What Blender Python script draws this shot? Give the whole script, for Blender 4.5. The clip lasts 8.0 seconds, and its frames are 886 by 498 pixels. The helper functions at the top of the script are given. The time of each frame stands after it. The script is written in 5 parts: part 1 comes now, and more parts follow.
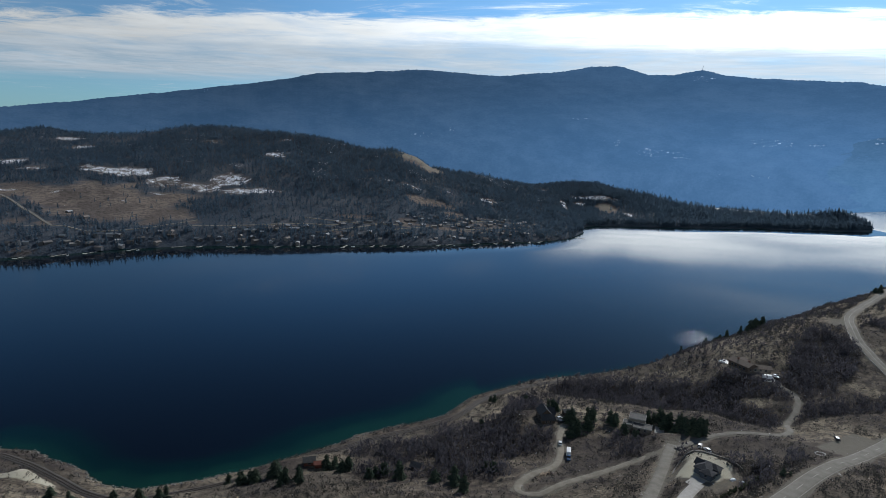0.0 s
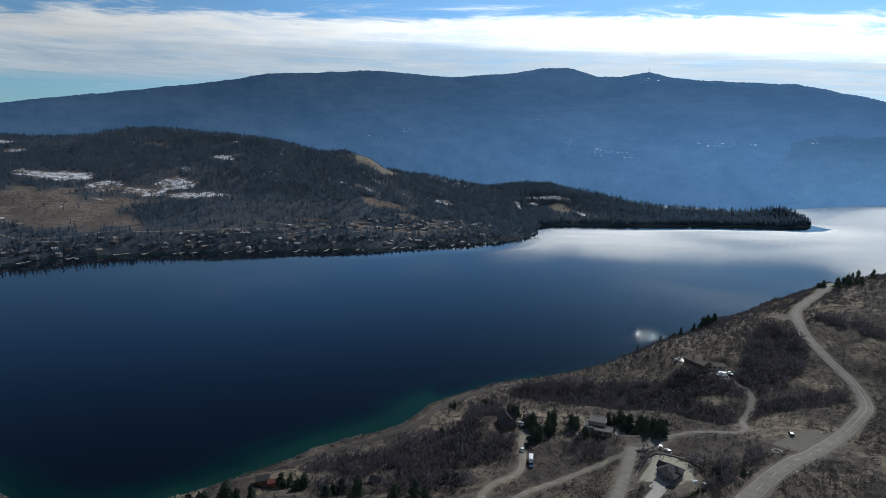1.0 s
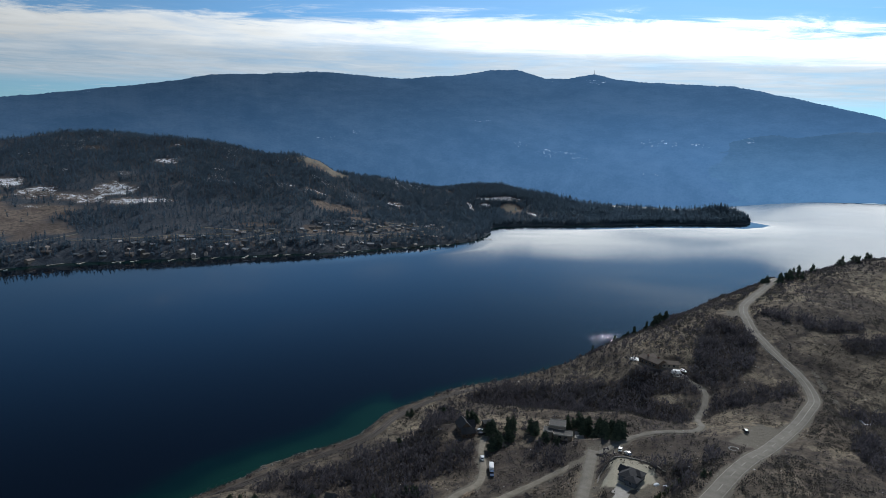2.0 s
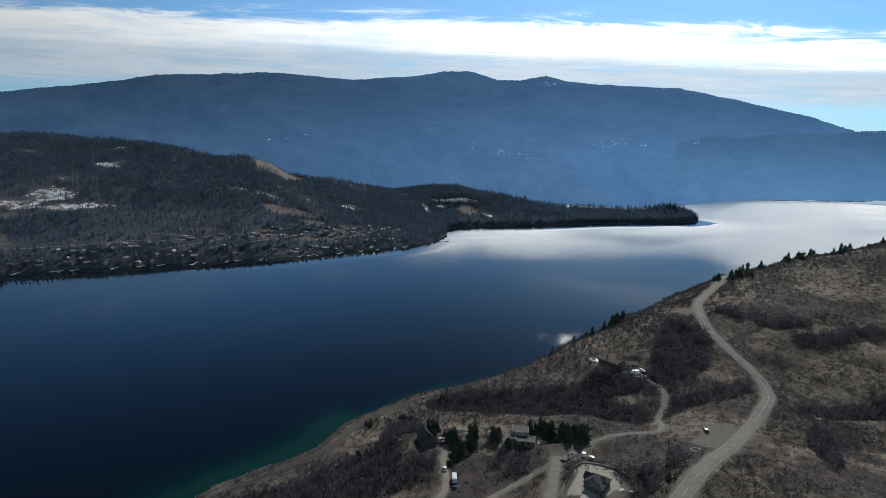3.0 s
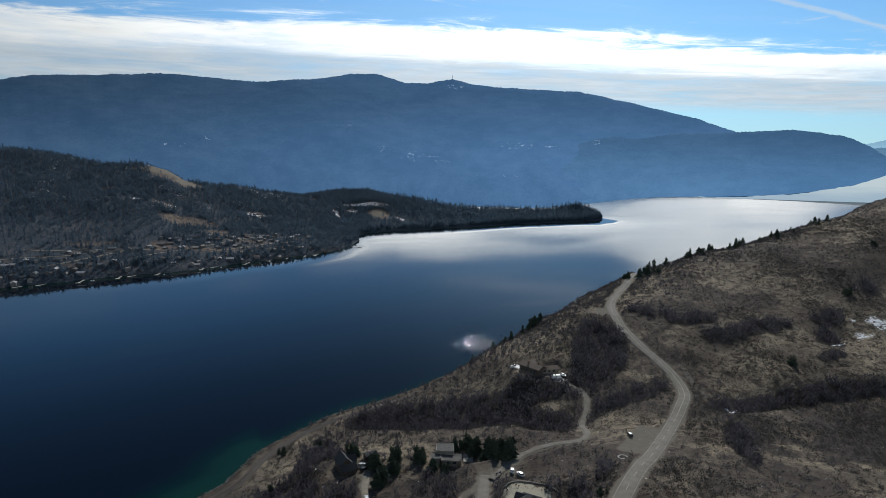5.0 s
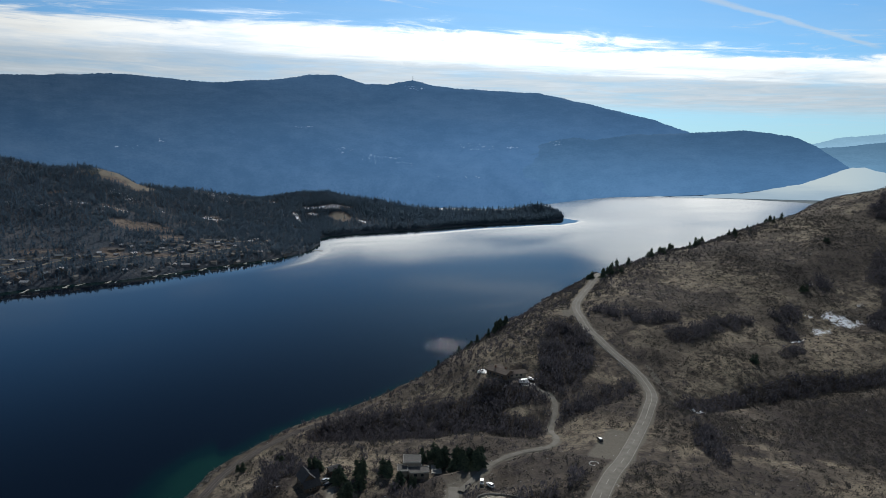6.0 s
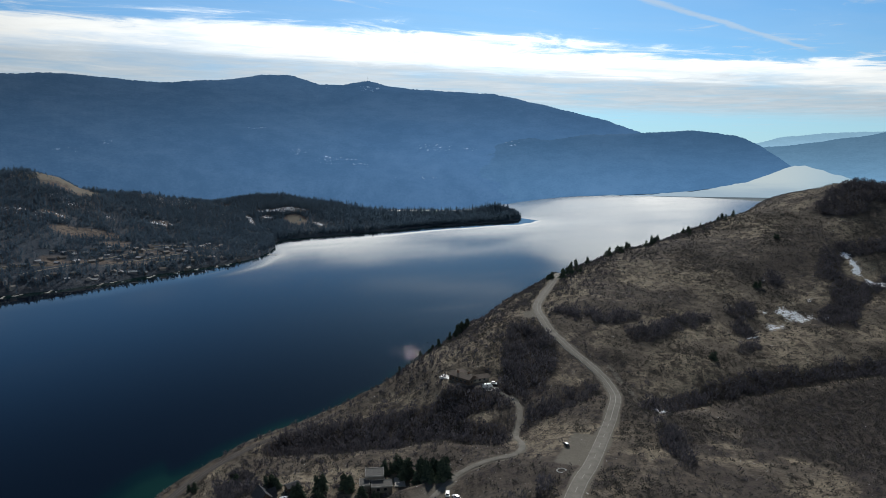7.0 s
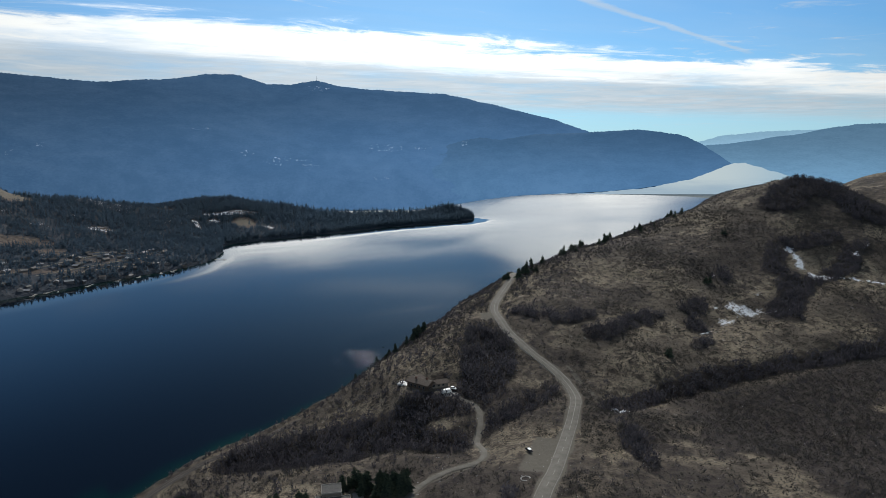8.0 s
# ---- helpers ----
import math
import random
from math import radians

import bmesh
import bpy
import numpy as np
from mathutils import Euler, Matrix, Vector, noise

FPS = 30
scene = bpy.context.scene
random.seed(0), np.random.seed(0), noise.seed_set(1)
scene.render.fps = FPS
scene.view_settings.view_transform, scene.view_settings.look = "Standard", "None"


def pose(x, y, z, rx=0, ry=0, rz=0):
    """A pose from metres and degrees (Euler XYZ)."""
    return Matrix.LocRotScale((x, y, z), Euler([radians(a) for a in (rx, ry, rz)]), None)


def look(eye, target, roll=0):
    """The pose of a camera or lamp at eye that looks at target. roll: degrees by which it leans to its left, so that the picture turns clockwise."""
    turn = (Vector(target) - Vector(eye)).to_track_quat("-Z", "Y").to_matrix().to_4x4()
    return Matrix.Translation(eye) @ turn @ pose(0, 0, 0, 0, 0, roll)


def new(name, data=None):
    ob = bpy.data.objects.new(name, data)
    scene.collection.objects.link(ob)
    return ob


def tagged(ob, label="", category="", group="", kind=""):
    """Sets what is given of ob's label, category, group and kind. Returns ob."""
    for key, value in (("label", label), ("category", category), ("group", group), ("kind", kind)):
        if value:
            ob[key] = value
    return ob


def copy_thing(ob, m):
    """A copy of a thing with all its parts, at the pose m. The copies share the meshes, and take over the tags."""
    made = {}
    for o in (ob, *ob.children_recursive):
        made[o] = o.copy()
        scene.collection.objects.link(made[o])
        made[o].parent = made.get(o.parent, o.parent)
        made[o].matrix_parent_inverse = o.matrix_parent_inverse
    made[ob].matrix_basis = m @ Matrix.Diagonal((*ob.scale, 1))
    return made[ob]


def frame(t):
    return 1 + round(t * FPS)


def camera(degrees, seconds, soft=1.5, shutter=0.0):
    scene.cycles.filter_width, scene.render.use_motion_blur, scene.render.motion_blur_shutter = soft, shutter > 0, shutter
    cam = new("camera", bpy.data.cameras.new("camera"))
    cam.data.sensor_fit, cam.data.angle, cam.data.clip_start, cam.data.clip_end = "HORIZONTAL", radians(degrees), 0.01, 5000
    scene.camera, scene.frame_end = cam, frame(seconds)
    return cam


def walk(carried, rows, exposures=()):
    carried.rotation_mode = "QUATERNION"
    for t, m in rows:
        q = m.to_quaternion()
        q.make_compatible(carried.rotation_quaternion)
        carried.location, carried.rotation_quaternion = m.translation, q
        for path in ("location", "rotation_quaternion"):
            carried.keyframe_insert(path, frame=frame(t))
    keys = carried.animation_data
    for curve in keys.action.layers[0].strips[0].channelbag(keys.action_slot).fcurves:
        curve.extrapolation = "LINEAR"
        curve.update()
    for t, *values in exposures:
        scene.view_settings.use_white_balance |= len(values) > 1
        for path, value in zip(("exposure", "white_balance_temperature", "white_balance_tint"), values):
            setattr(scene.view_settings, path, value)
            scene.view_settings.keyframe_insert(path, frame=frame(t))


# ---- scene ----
# ---- camera and its flight ----
cam = camera(72.4, 8.0, soft=0.5)
FLIGHT = [
    # seconds, x, y, z, yaw, pitch, roll
    (0.0, 0.00, -0.00, 180.00, -0.000, -10.090, 2.683),
    (0.5, -0.31, 4.37, 180.27, -1.891, -9.960, 2.604),
    (1.0, -0.53, 8.74, 180.53, -4.270, -9.810, 2.429),
    (1.5, -0.71, 13.28, 180.64, -6.619, -9.631, 2.233),
    (3.0, -0.01, 27.04, 181.06, -13.019, -9.234, 1.791),
    (3.5, 0.37, 31.52, 181.43, -15.198, -9.116, 1.617),
    (4.0, 1.07, 35.90, 181.86, -17.375, -9.012, 1.425),
    (4.5, 2.17, 40.40, 182.16, -19.444, -8.890, 1.260),
    (6.0, 6.42, 54.43, 182.29, -24.930, -8.588, 0.860),
    (6.5, 8.00, 59.21, 182.29, -26.750, -8.533, 0.697),
    (7.0, 9.81, 63.89, 182.33, -28.938, -8.466, 0.510),
    (7.5, 11.75, 68.58, 182.37, -31.257, -8.424, 0.279),
    (8.0, 13.77, 73.36, 182.49, -33.384, -8.441, 0.055),
]
walk(cam, [(t, pose(x, y, z, 0, 0, yaw) @ pose(0, 0, 0, 90 + pitch) @ pose(0, 0, 0, 0, 0, roll))
           for t, x, y, z, yaw, pitch, roll in FLIGHT], exposures=[(0.0, 0.18, 5950, 8), (8.0, 0.07, 6250, 8)])

# ---- world: blue late-winter sky with a long streaked cloud deck towards the sun ----
SUN_AZ, SUN_EL = radians(33), radians(36)          # azimuth clockwise from +y
SUN_DIR = Vector((math.sin(SUN_AZ) * math.cos(SUN_EL), math.cos(SUN_AZ) * math.cos(SUN_EL), math.sin(SUN_EL)))


class Nodes:
    """A short hand for building node trees."""

    def __init__(self, tree):
        self.tree, self.n, self.l = tree, tree.nodes, tree.links
        self.n.clear()

    def put(self, sock, v):
        if isinstance(v, bpy.types.NodeSocket):
            self.l.new(v, sock)
        elif v is not None:
            sock.default_value = v

    def add(self, kind, out=0, props=None, **ins):
        node = self.n.new(kind)
        for k, v in (props or {}).items():
            if k == "operation":
                node.operation = v
            elif k == "blend_type":
                node.blend_type = v
            elif k == "data_type":
                node.data_type = v
            elif k == "noise_dimensions":
                node.noise_dimensions = v
            elif k == "feature":
                node.feature = v
            elif k == "attribute_name":
                node.attribute_name = v
            elif k == "interpolation_type":
                node.interpolation_type = v
        for k, v in ins.items():
            key = k.strip("_").replace("_", " ")
            self.put(node.inputs[int(key)] if key.isdigit() else node.inputs[key], v)
        return node.outputs[out]

    def math(self, op, a, b=0.0, c=None):
        node = self.n.new("ShaderNodeMath")
        node.operation = op
        self.put(node.inputs[0], a)
        self.put(node.inputs[1], b)
        if c is not None:
            self.put(node.inputs[2], c)
        return node.outputs[0]

    def vmath(self, op, a, b=(0, 0, 0), out=0):
        node = self.n.new("ShaderNodeVectorMath")
        node.operation = op
        self.put(node.inputs[0], a)
        self.put(node.inputs[1], b)
        return node.outputs[out]

    def step(self, v, lo, hi, a=0.0, b=1.0):
        node = self.n.new("ShaderNodeMapRange")
        node.interpolation_type = "SMOOTHSTEP"
        for k, x in zip(range(5), (v, lo, hi, a, b)):
            self.put(node.inputs[k], x)
        return node.outputs[0]

    def mix(self, f, a, b, blend="MIX"):
        node = self.n.new("ShaderNodeMix")
        node.data_type, node.blend_type = "RGBA", blend
        self.put(node.inputs[0], f)
        for k, x in ((6, a), (7, b)):
            self.put(node.inputs[k], (*x, 1) if isinstance(x, tuple) and len(x) == 3 else x)
        return node.outputs[2]

    def noise(self, vec, scale, detail=4.0, rough=0.55, dist=0.0, out=0):
        node = self.n.new("ShaderNodeTexNoise")
        self.put(node.inputs["Vector"], vec)
        for k, x in (("Scale", scale), ("Detail", detail), ("Roughness", rough), ("Distortion", dist)):
            self.put(node.inputs[k], x)
        return node.outputs[out]


world = bpy.data.worlds.new("sky")
scene.world = world
world.use_nodes = True
w = Nodes(world.node_tree)
way = w.add("ShaderNodeTexCoord", 0)
sky_node = w.n.new("ShaderNodeTexSky")
sky_node.sky_type, sky_node.sun_disc = "NISHITA", False
sky_node.sun_elevation, sky_node.sun_rotation = SUN_EL, SUN_AZ
sky_node.altitude, sky_node.air_density, sky_node.dust_density, sky_node.ozone_density = 600, 1.0, 0.6, 2.0
sep = w.n.new("ShaderNodeSeparateXYZ")
w.put(sep.inputs[0], way)
sx, sy, sz = sep.outputs
up = w.math("MAXIMUM", sz, 0.03)
cx, cy = w.math("DIVIDE", sx, up), w.math("DIVIDE", sy, up)
across = w.math("ADD", cy, w.math("MULTIPLY", cx, 0.22))
along = w.math("SUBTRACT", cx, w.math("MULTIPLY", cy, 0.22))


def sky_point(ka, kc, shift=0.0):
    c = w.n.new("ShaderNodeCombineXYZ")
    w.put(c.inputs[0], w.math("MULTIPLY", along, ka))
    w.put(c.inputs[1], w.math("MULTIPLY", across, kc))
    c.inputs[2].default_value = shift
    return c.outputs[0]


broad = w.noise(sky_point(0.22, 0.55), 1.0, 5.0, 0.6, 0.5)
fine = w.noise(sky_point(1.3, 2.0, 3.0), 1.0, 9.0, 0.66, 1.0)
streak = w.noise(sky_point(0.5, 0.8, 7.0), 1.0, 6.0, 0.55, 0.8)
edge = w.math("ADD", across, w.math("ADD", w.math("MULTIPLY_ADD", broad, 2.4, -1.2), w.math("MULTIPLY_ADD", fine, 2.0, -1.0)))
deck = w.math("MULTIPLY", w.step(edge, 4.75, 5.5), w.step(edge, 9.2, 13.0, 1.0, 0.12))
thin = w.math("MULTIPLY_ADD", w.step(w.math("ADD", streak, w.math("MULTIPLY", fine, 0.4)), 0.48, 0.8), 0.3, 0.7)
deck = w.math("MULTIPLY", deck, w.math("MAXIMUM", thin, w.step(edge, 7.2, 5.8)))
deck = w.math("MULTIPLY", deck, w.step(w.noise(sky_point(0.9, 1.1, 11.0), 1.0, 8.0, 0.6, 0.4), 0.22, 0.56, 0.62, 1.0))
low = w.math("MULTIPLY", w.step(sz, 0.36, 0.22), w.step(across, 1.5, 3.6))
wisps = w.math("MULTIPLY", w.step(w.math("ADD", w.math("MULTIPLY", fine, 0.7), w.math("MULTIPLY", streak, 0.5)), 0.60, 0.86), low)
# added cloud overhead and behind, out of view: fills the shaded slopes with light
fill_cloud = w.math("MULTIPLY", w.step(edge, -0.4, -2.2), w.math("MULTIPLY_ADD", w.step(broad, 0.3, 0.6), 0.4, 0.6))
# a contrail drifting apart
trail = w.math("ABSOLUTE", w.math("ADD", w.math("SUBTRACT", w.math("MULTIPLY", w.math("SUBTRACT", cy, 2.86), 0.983), w.math("MULTIPLY", w.math("SUBTRACT", cx, 2.98), 0.184)), w.math("MULTIPLY_ADD", fine, 0.16, -0.08)))
trail = w.math("MULTIPLY", w.step(trail, 0.07, 0.01), w.math("MULTIPLY", w.step(cx, 2.2, 2.8), w.step(cx, 6.0, 5.4)))
toward = w.vmath("DOT_PRODUCT", way, tuple(SUN_DIR), 1)
# added cloud band round the sun, out of view, for the lake to mirror
height = w.math("ADD", sz, w.math("ADD", w.math("MULTIPLY_ADD", fine, 0.03, -0.015), w.math("MULTIPLY_ADD", broad, 0.05, -0.025)))
climb = w.math("ADD", height, w.step(w.math("DIVIDE", sx, w.math("MAXIMUM", sy, 0.05)), 0.7, 1.05, 0.0, -0.06))   # raised on the right, so the far water mirrors it
mirrored_cloud = w.math("MULTIPLY", w.math("MULTIPLY", w.step(height, 0.245, 0.265), w.step(climb, 0.308, 0.292)), w.step(w.math("ADD", toward, w.math("MULTIPLY_ADD", broad, 0.06, -0.03)), 0.855, 0.905))
mirrored_cloud = w.math("MULTIPLY", mirrored_cloud, w.math("MULTIPLY_ADD", w.step(streak, 0.35, 0.6), 0.35, 0.65))
flecks = w.math("MULTIPLY", w.math("MULTIPLY", w.step(height, 0.312, 0.328), w.step(height, 0.38, 0.35)), w.math("MULTIPLY", w.step(streak, 0.54, 0.66), w.step(toward, 0.72, 0.86, 0.0, 0.45)))
mirrored_cloud = w.math("MAXIMUM", mirrored_cloud, flecks)
cover = w.math("MAXIMUM", w.math("MAXIMUM", w.math("MAXIMUM", w.math("MAXIMUM", deck, mirrored_cloud), fill_cloud), wisps), w.math("MULTIPLY", trail, 0.55))
cover = w.math("MAXIMUM", cover, w.math("MULTIPLY", low, w.math("MULTIPLY_ADD", w.step(broad, 0.3, 0.7), 0.16, 0.04)))
cover = w.math("MULTIPLY", cover, w.step(sz, 0.02, 0.085))
glare = w.math("POWER", w.math("MAXIMUM", toward, 0.0), 4.0)
core = w.math("MULTIPLY", w.step(edge, 4.6, 5.4), w.step(edge, 7.4, 5.9))
veil = w.math("ADD", w.math("MULTIPLY_ADD", streak, 0.30, 0.52), w.math("MULTIPLY_ADD", fine, 0.3, -0.12))
lit = w.math("ADD", w.math("MULTIPLY", veil, w.math("MULTIPLY_ADD", glare, 0.62, 0.62)), w.math("MULTIPLY", core, w.math("MULTIPLY_ADD", glare, 0.95, 0.02)))
lit = w.math("ADD", lit, w.math("MULTIPLY", mirrored_cloud, w.math("MULTIPLY_ADD", glare, 2.0, 0.4)))
lit = w.math("ADD", lit, w.math("MULTIPLY", fill_cloud, 0.45))   # brightened for more fill; the clouds that face the sun are whiter
cloud_colour = w.mix(w.math("MAXIMUM", core, mirrored_cloud), (0.86, 0.94, 1.0), (1.0, 0.99, 0.95))
deep = w.n.new("ShaderNodeVectorMath")
deep.operation = "SCALE"
deep.inputs[0].default_value = (0.037, 0.063, 0.080)
w.put(deep.inputs["Scale"], w.math("MULTIPLY", w.step(sz, 0.27, 0.52, 1.0, 0.40), w.step(toward, 0.45, 0.86, 0.74, 1.15)))
clear = w.vmath("MULTIPLY", sky_node.outputs[0], deep.outputs[0])
cloud = w.n.new("ShaderNodeVectorMath")
cloud.operation = "SCALE"
w.put(cloud.inputs[0], cloud_colour)
w.put(cloud.inputs["Scale"], lit)
clear = w.mix(w.math("MULTIPLY", w.step(sz, 0.16, 0.0, 0.0, 0.6), w.step(toward, 0.35, 0.75, 0.3, 1.0)), clear, (0.45, 0.63, 0.75))   # haze towards the horizon
total = w.mix(cover, clear, cloud.outputs[0])
bg = w.n.new("ShaderNodeBackground")
w.put(bg.inputs[0], total)
bg.inputs[1].default_value = 1.0
wo = w.n.new("ShaderNodeOutputWorld")
w.l.new(bg.outputs[0], wo.inputs[0])

sun = new("sun", bpy.data.lights.new("sun", "SUN"))
sun.data.energy, sun.data.angle, sun.data.color = 3.0, radians(0.6), (1.0, 0.94, 0.86)
sun.matrix_world = look((0, 0, 900), Vector((0, 0, 900)) - SUN_DIR)


# ---- materials ----
def material(name):
    m = bpy.data.materials.new(name)
    m.use_nodes = True
    return m, Nodes(m.node_tree)


def finish(n, colour, rough=0.9, bump=None, depth=0.1, spec=0.2, metal=0.0, glow=None, amount=0.0):
    b = n.n.new("ShaderNodeBsdfPrincipled")
    n.put(b.inputs["Base Color"], (*colour, 1) if isinstance(colour, tuple) and len(colour) == 3 else colour)
    n.put(b.inputs["Roughness"], rough)
    b.inputs["Specular IOR Level"].default_value = spec
    b.inputs["Metallic"].default_value = metal
    if bump is not None:
        bn = n.n.new("ShaderNodeBump")
        bn.inputs["Strength"].default_value, bn.inputs["Distance"].default_value = 1.0, depth
        n.put(bn.inputs["Height"], bump)
        n.put(b.inputs["Normal"], bn.outputs[0])
    if glow is not None:
        n.put(b.inputs["Emission Color"], (*glow, 1) if isinstance(glow, tuple) else glow)
        n.put(b.inputs["Emission Strength"], amount)
    o = n.n.new("ShaderNodeOutputMaterial")
    n.l.new(b.outputs[0], o.inputs[0])


def plain(name, a, b, scale=1.0, rough=0.85, spec=0.2, spread=0.0, metal=0.0):
    """Two tones mixed by noise at two scales; spread varies the tone from object to object."""
    m, n = material(name)
    p = n.add("ShaderNodeNewGeometry", 0)
    f = n.math("ADD", n.math("MULTIPLY", n.noise(p, scale, 5), 0.6), n.math("MULTIPLY", n.noise(p, scale * 9, 3), 0.4))
    c = n.mix(n.step(f, 0.3, 0.7), a, b)
    if spread:
        r = n.add("ShaderNodeObjectInfo", 5)
        c = n.mix(1.0, c, n.math("MULTIPLY_ADD", r, spread, 1 - spread / 2), "MULTIPLY")
    finish(n, c, rough, n.noise(p, scale * 6, 3), 0.03, spec, metal)
    return m


def islands(name, a, b, through_light=0.4, spread=0.7):
    """Tone from one loose clump to the next, for foliage."""
    m, n = material(name)
    g = n.n.new("ShaderNodeNewGeometry")
    r = g.outputs["Random Per Island"]
    c = n.mix(r, a, b)
    c = n.mix(1.0, c, n.math("MULTIPLY_ADD", n.noise(g.outputs[0], 0.02, 3), spread * 2, 1 - spread), "MULTIPLY")
    d, t, s, o = (n.n.new(k) for k in ("ShaderNodeBsdfDiffuse", "ShaderNodeBsdfTranslucent", "ShaderNodeMixShader", "ShaderNodeOutputMaterial"))
    n.put(d.inputs[0], c)
    n.put(t.inputs[0], c)
    s.inputs[0].default_value = through_light
    n.l.new(d.outputs[0], s.inputs[1])
    n.l.new(t.outputs[0], s.inputs[2])
    n.l.new(s.outputs[0], o.inputs[0])
    return m


# ---- mesh helpers ----
def mesh_from(name, verts, faces, smooth=False):
    me = bpy.data.meshes.new(name)
    verts = np.asarray(verts, np.float32).reshape(-1, 3)
    me.vertices.add(len(verts))
    me.vertices.foreach_set("co", verts.ravel())
    if isinstance(faces, np.ndarray):
        k, flat = faces.shape[1], faces.ravel()
        starts, n = np.arange(0, len(flat), k), len(faces)
    else:
        sizes = np.array([len(q) for q in faces])
        flat, n = np.concatenate([np.asarray(q) for q in faces]), len(faces)
        starts = np.concatenate([[0], np.cumsum(sizes)[:-1]])
    me.loops.add(len(flat))
    me.loops.foreach_set("vertex_index", flat.astype(np.int32))
    me.polygons.add(n)
    me.polygons.foreach_set("loop_start", starts.astype(np.int32))
    me.update(calc_edges=True)
    me.polygons.foreach_set("use_smooth", np.full(n, smooth))
    return me


def thing(name, verts, faces, mat, parent=None, smooth=False, label="", category="", group="", kind=""):
    me = mesh_from(name, verts, faces, smooth)
    me.materials.append(mat)
    ob = new(name, me)
    ob.parent = parent
    return tagged(ob, label, category, group, kind)


def part(name, bm, mat, parent, label=""):
    """One bmesh as one mesh object under a thing or a part."""
    me = bpy.data.meshes.new(name)
    bm.to_mesh(me)
    bm.free()
    me.materials.append(mat)
    ob = new(name, me)
    ob.parent = parent
    return tagged(ob, label)


def empty(name, m, label, category, group=""):
    ob = new(name)
    ob.empty_display_size = 0.5
    ob.matrix_world = m
    return tagged(ob, label, category, group)


def put_attribute(ob, name, values):
    a = ob.data.attributes.new(name, "FLOAT", "POINT")
    a.data.foreach_set("value", np.asarray(values, np.float32))


def sheet_faces(nx, ny):
    i = np.arange(nx * ny).reshape(ny, nx)
    return np.stack([i[:-1, :-1], i[:-1, 1:], i[1:, 1:], i[1:, :-1]], -1).reshape(-1, 4)


# ---- smooth noise on arrays ----
LATTICE = np.random.RandomState(7).rand(256, 256)


def value_noise(x, y):
    i, j = np.floor(x).astype(int), np.floor(y).astype(int)
    u, v = x - i, y - j
    u, v = u * u * (3 - 2 * u), v * v * (3 - 2 * v)
    at = lambda a, b: LATTICE[a % 256, b % 256]
    return (at(i, j) * (1 - u) + at(i + 1, j) * u) * (1 - v) + (at(i, j + 1) * (1 - u) + at(i + 1, j + 1) * u) * v


def fbm(x, y, size, octaves=4, gain=0.5):
    total, amp = 0.0, 1.0
    x, y = np.asarray(x, float) / size, np.asarray(y, float) / size
    for k in range(octaves):
        total = total + amp * (value_noise(x + 17.3 * k, y - 9.1 * k) - 0.5)
        x, y, amp = x * 2.03, y * 2.03, amp * gain
    return total


def ramp(v, lo, hi):
    s = np.clip((v - lo) / (hi - lo), 0, 1)
    return s * s * (3 - 2 * s)


def line_distance(line, x, y):
    """Distance from a polyline and the side of it (1 to its right)."""
    best, side = np.full(np.shape(x), 1e9), np.ones(np.shape(x))
    for (ax, ay), (bx, by) in zip(line[:-1], line[1:]):
        dx, dy = bx - ax, by - ay
        s = np.clip(((x - ax) * dx + (y - ay) * dy) / (dx * dx + dy * dy), 0, 1)
        d = np.hypot(x - ax - s * dx, y - ay - s * dy)
        nearer = d < best - 1e-9
        best = np.where(nearer, d, best)
        side = np.where(nearer, np.where(dx * (y - ay) - dy * (x - ax) < 0, 1, -1), side)
    return best, side


# ---- the near hillside ----
SHORE = [(-400, 150), (-240, 309), (-220, 307), (-194, 295), (-168, 281), (-145, 276), (-118, 285), (-99, 299), (-73, 319), (-53, 333), (-41, 343), (4, 374), (28, 408), (70, 440), (128, 462), (190, 490), (260, 535), (340, 588), (430, 632), (520, 655), (620, 668), (740, 690), (860, 725), (960, 760), (1080, 770), (1300, 740), (1700, 800)]
SHORE_LINE = [(-2600, -900), (-1200, -260)] + SHORE + [(3000, 1300)]
# heights of the benches above the lake, on cells that widen away from the houses
RELIEF = [
    [54, 60, 64, 66, 68, 65, 56, 49, 46, 37, 24, 9],
    [32, 37, 47, 41, 49, 60, 51, 42, 36, 41, 44, 44],
    [13, 13, 31, 17, 30, 47, 47, 40, 26, 44, 66, 79],
    [0, 0, 10, 15, 29, 23, 29, 38, 36, 48, 83, 124],
    [0, 0, 1, 12, 11, 12, 42, 53, 57, 50, 95, 164],
    [0, 0, 0, 0, 1, 15, 49, 54, 59, 74, 119, 157],
    [0, 0, 0, 0, 2, 20, 41, 49, 56, 73, 88, 77],
    [0, 0, 0, 0, 4, 21, 36, 49, 58, 57, 34, 0],
]
RELIEF_X, RELIEF_Y, RELIEF_CELL = -190.0, 130.0, 66.0


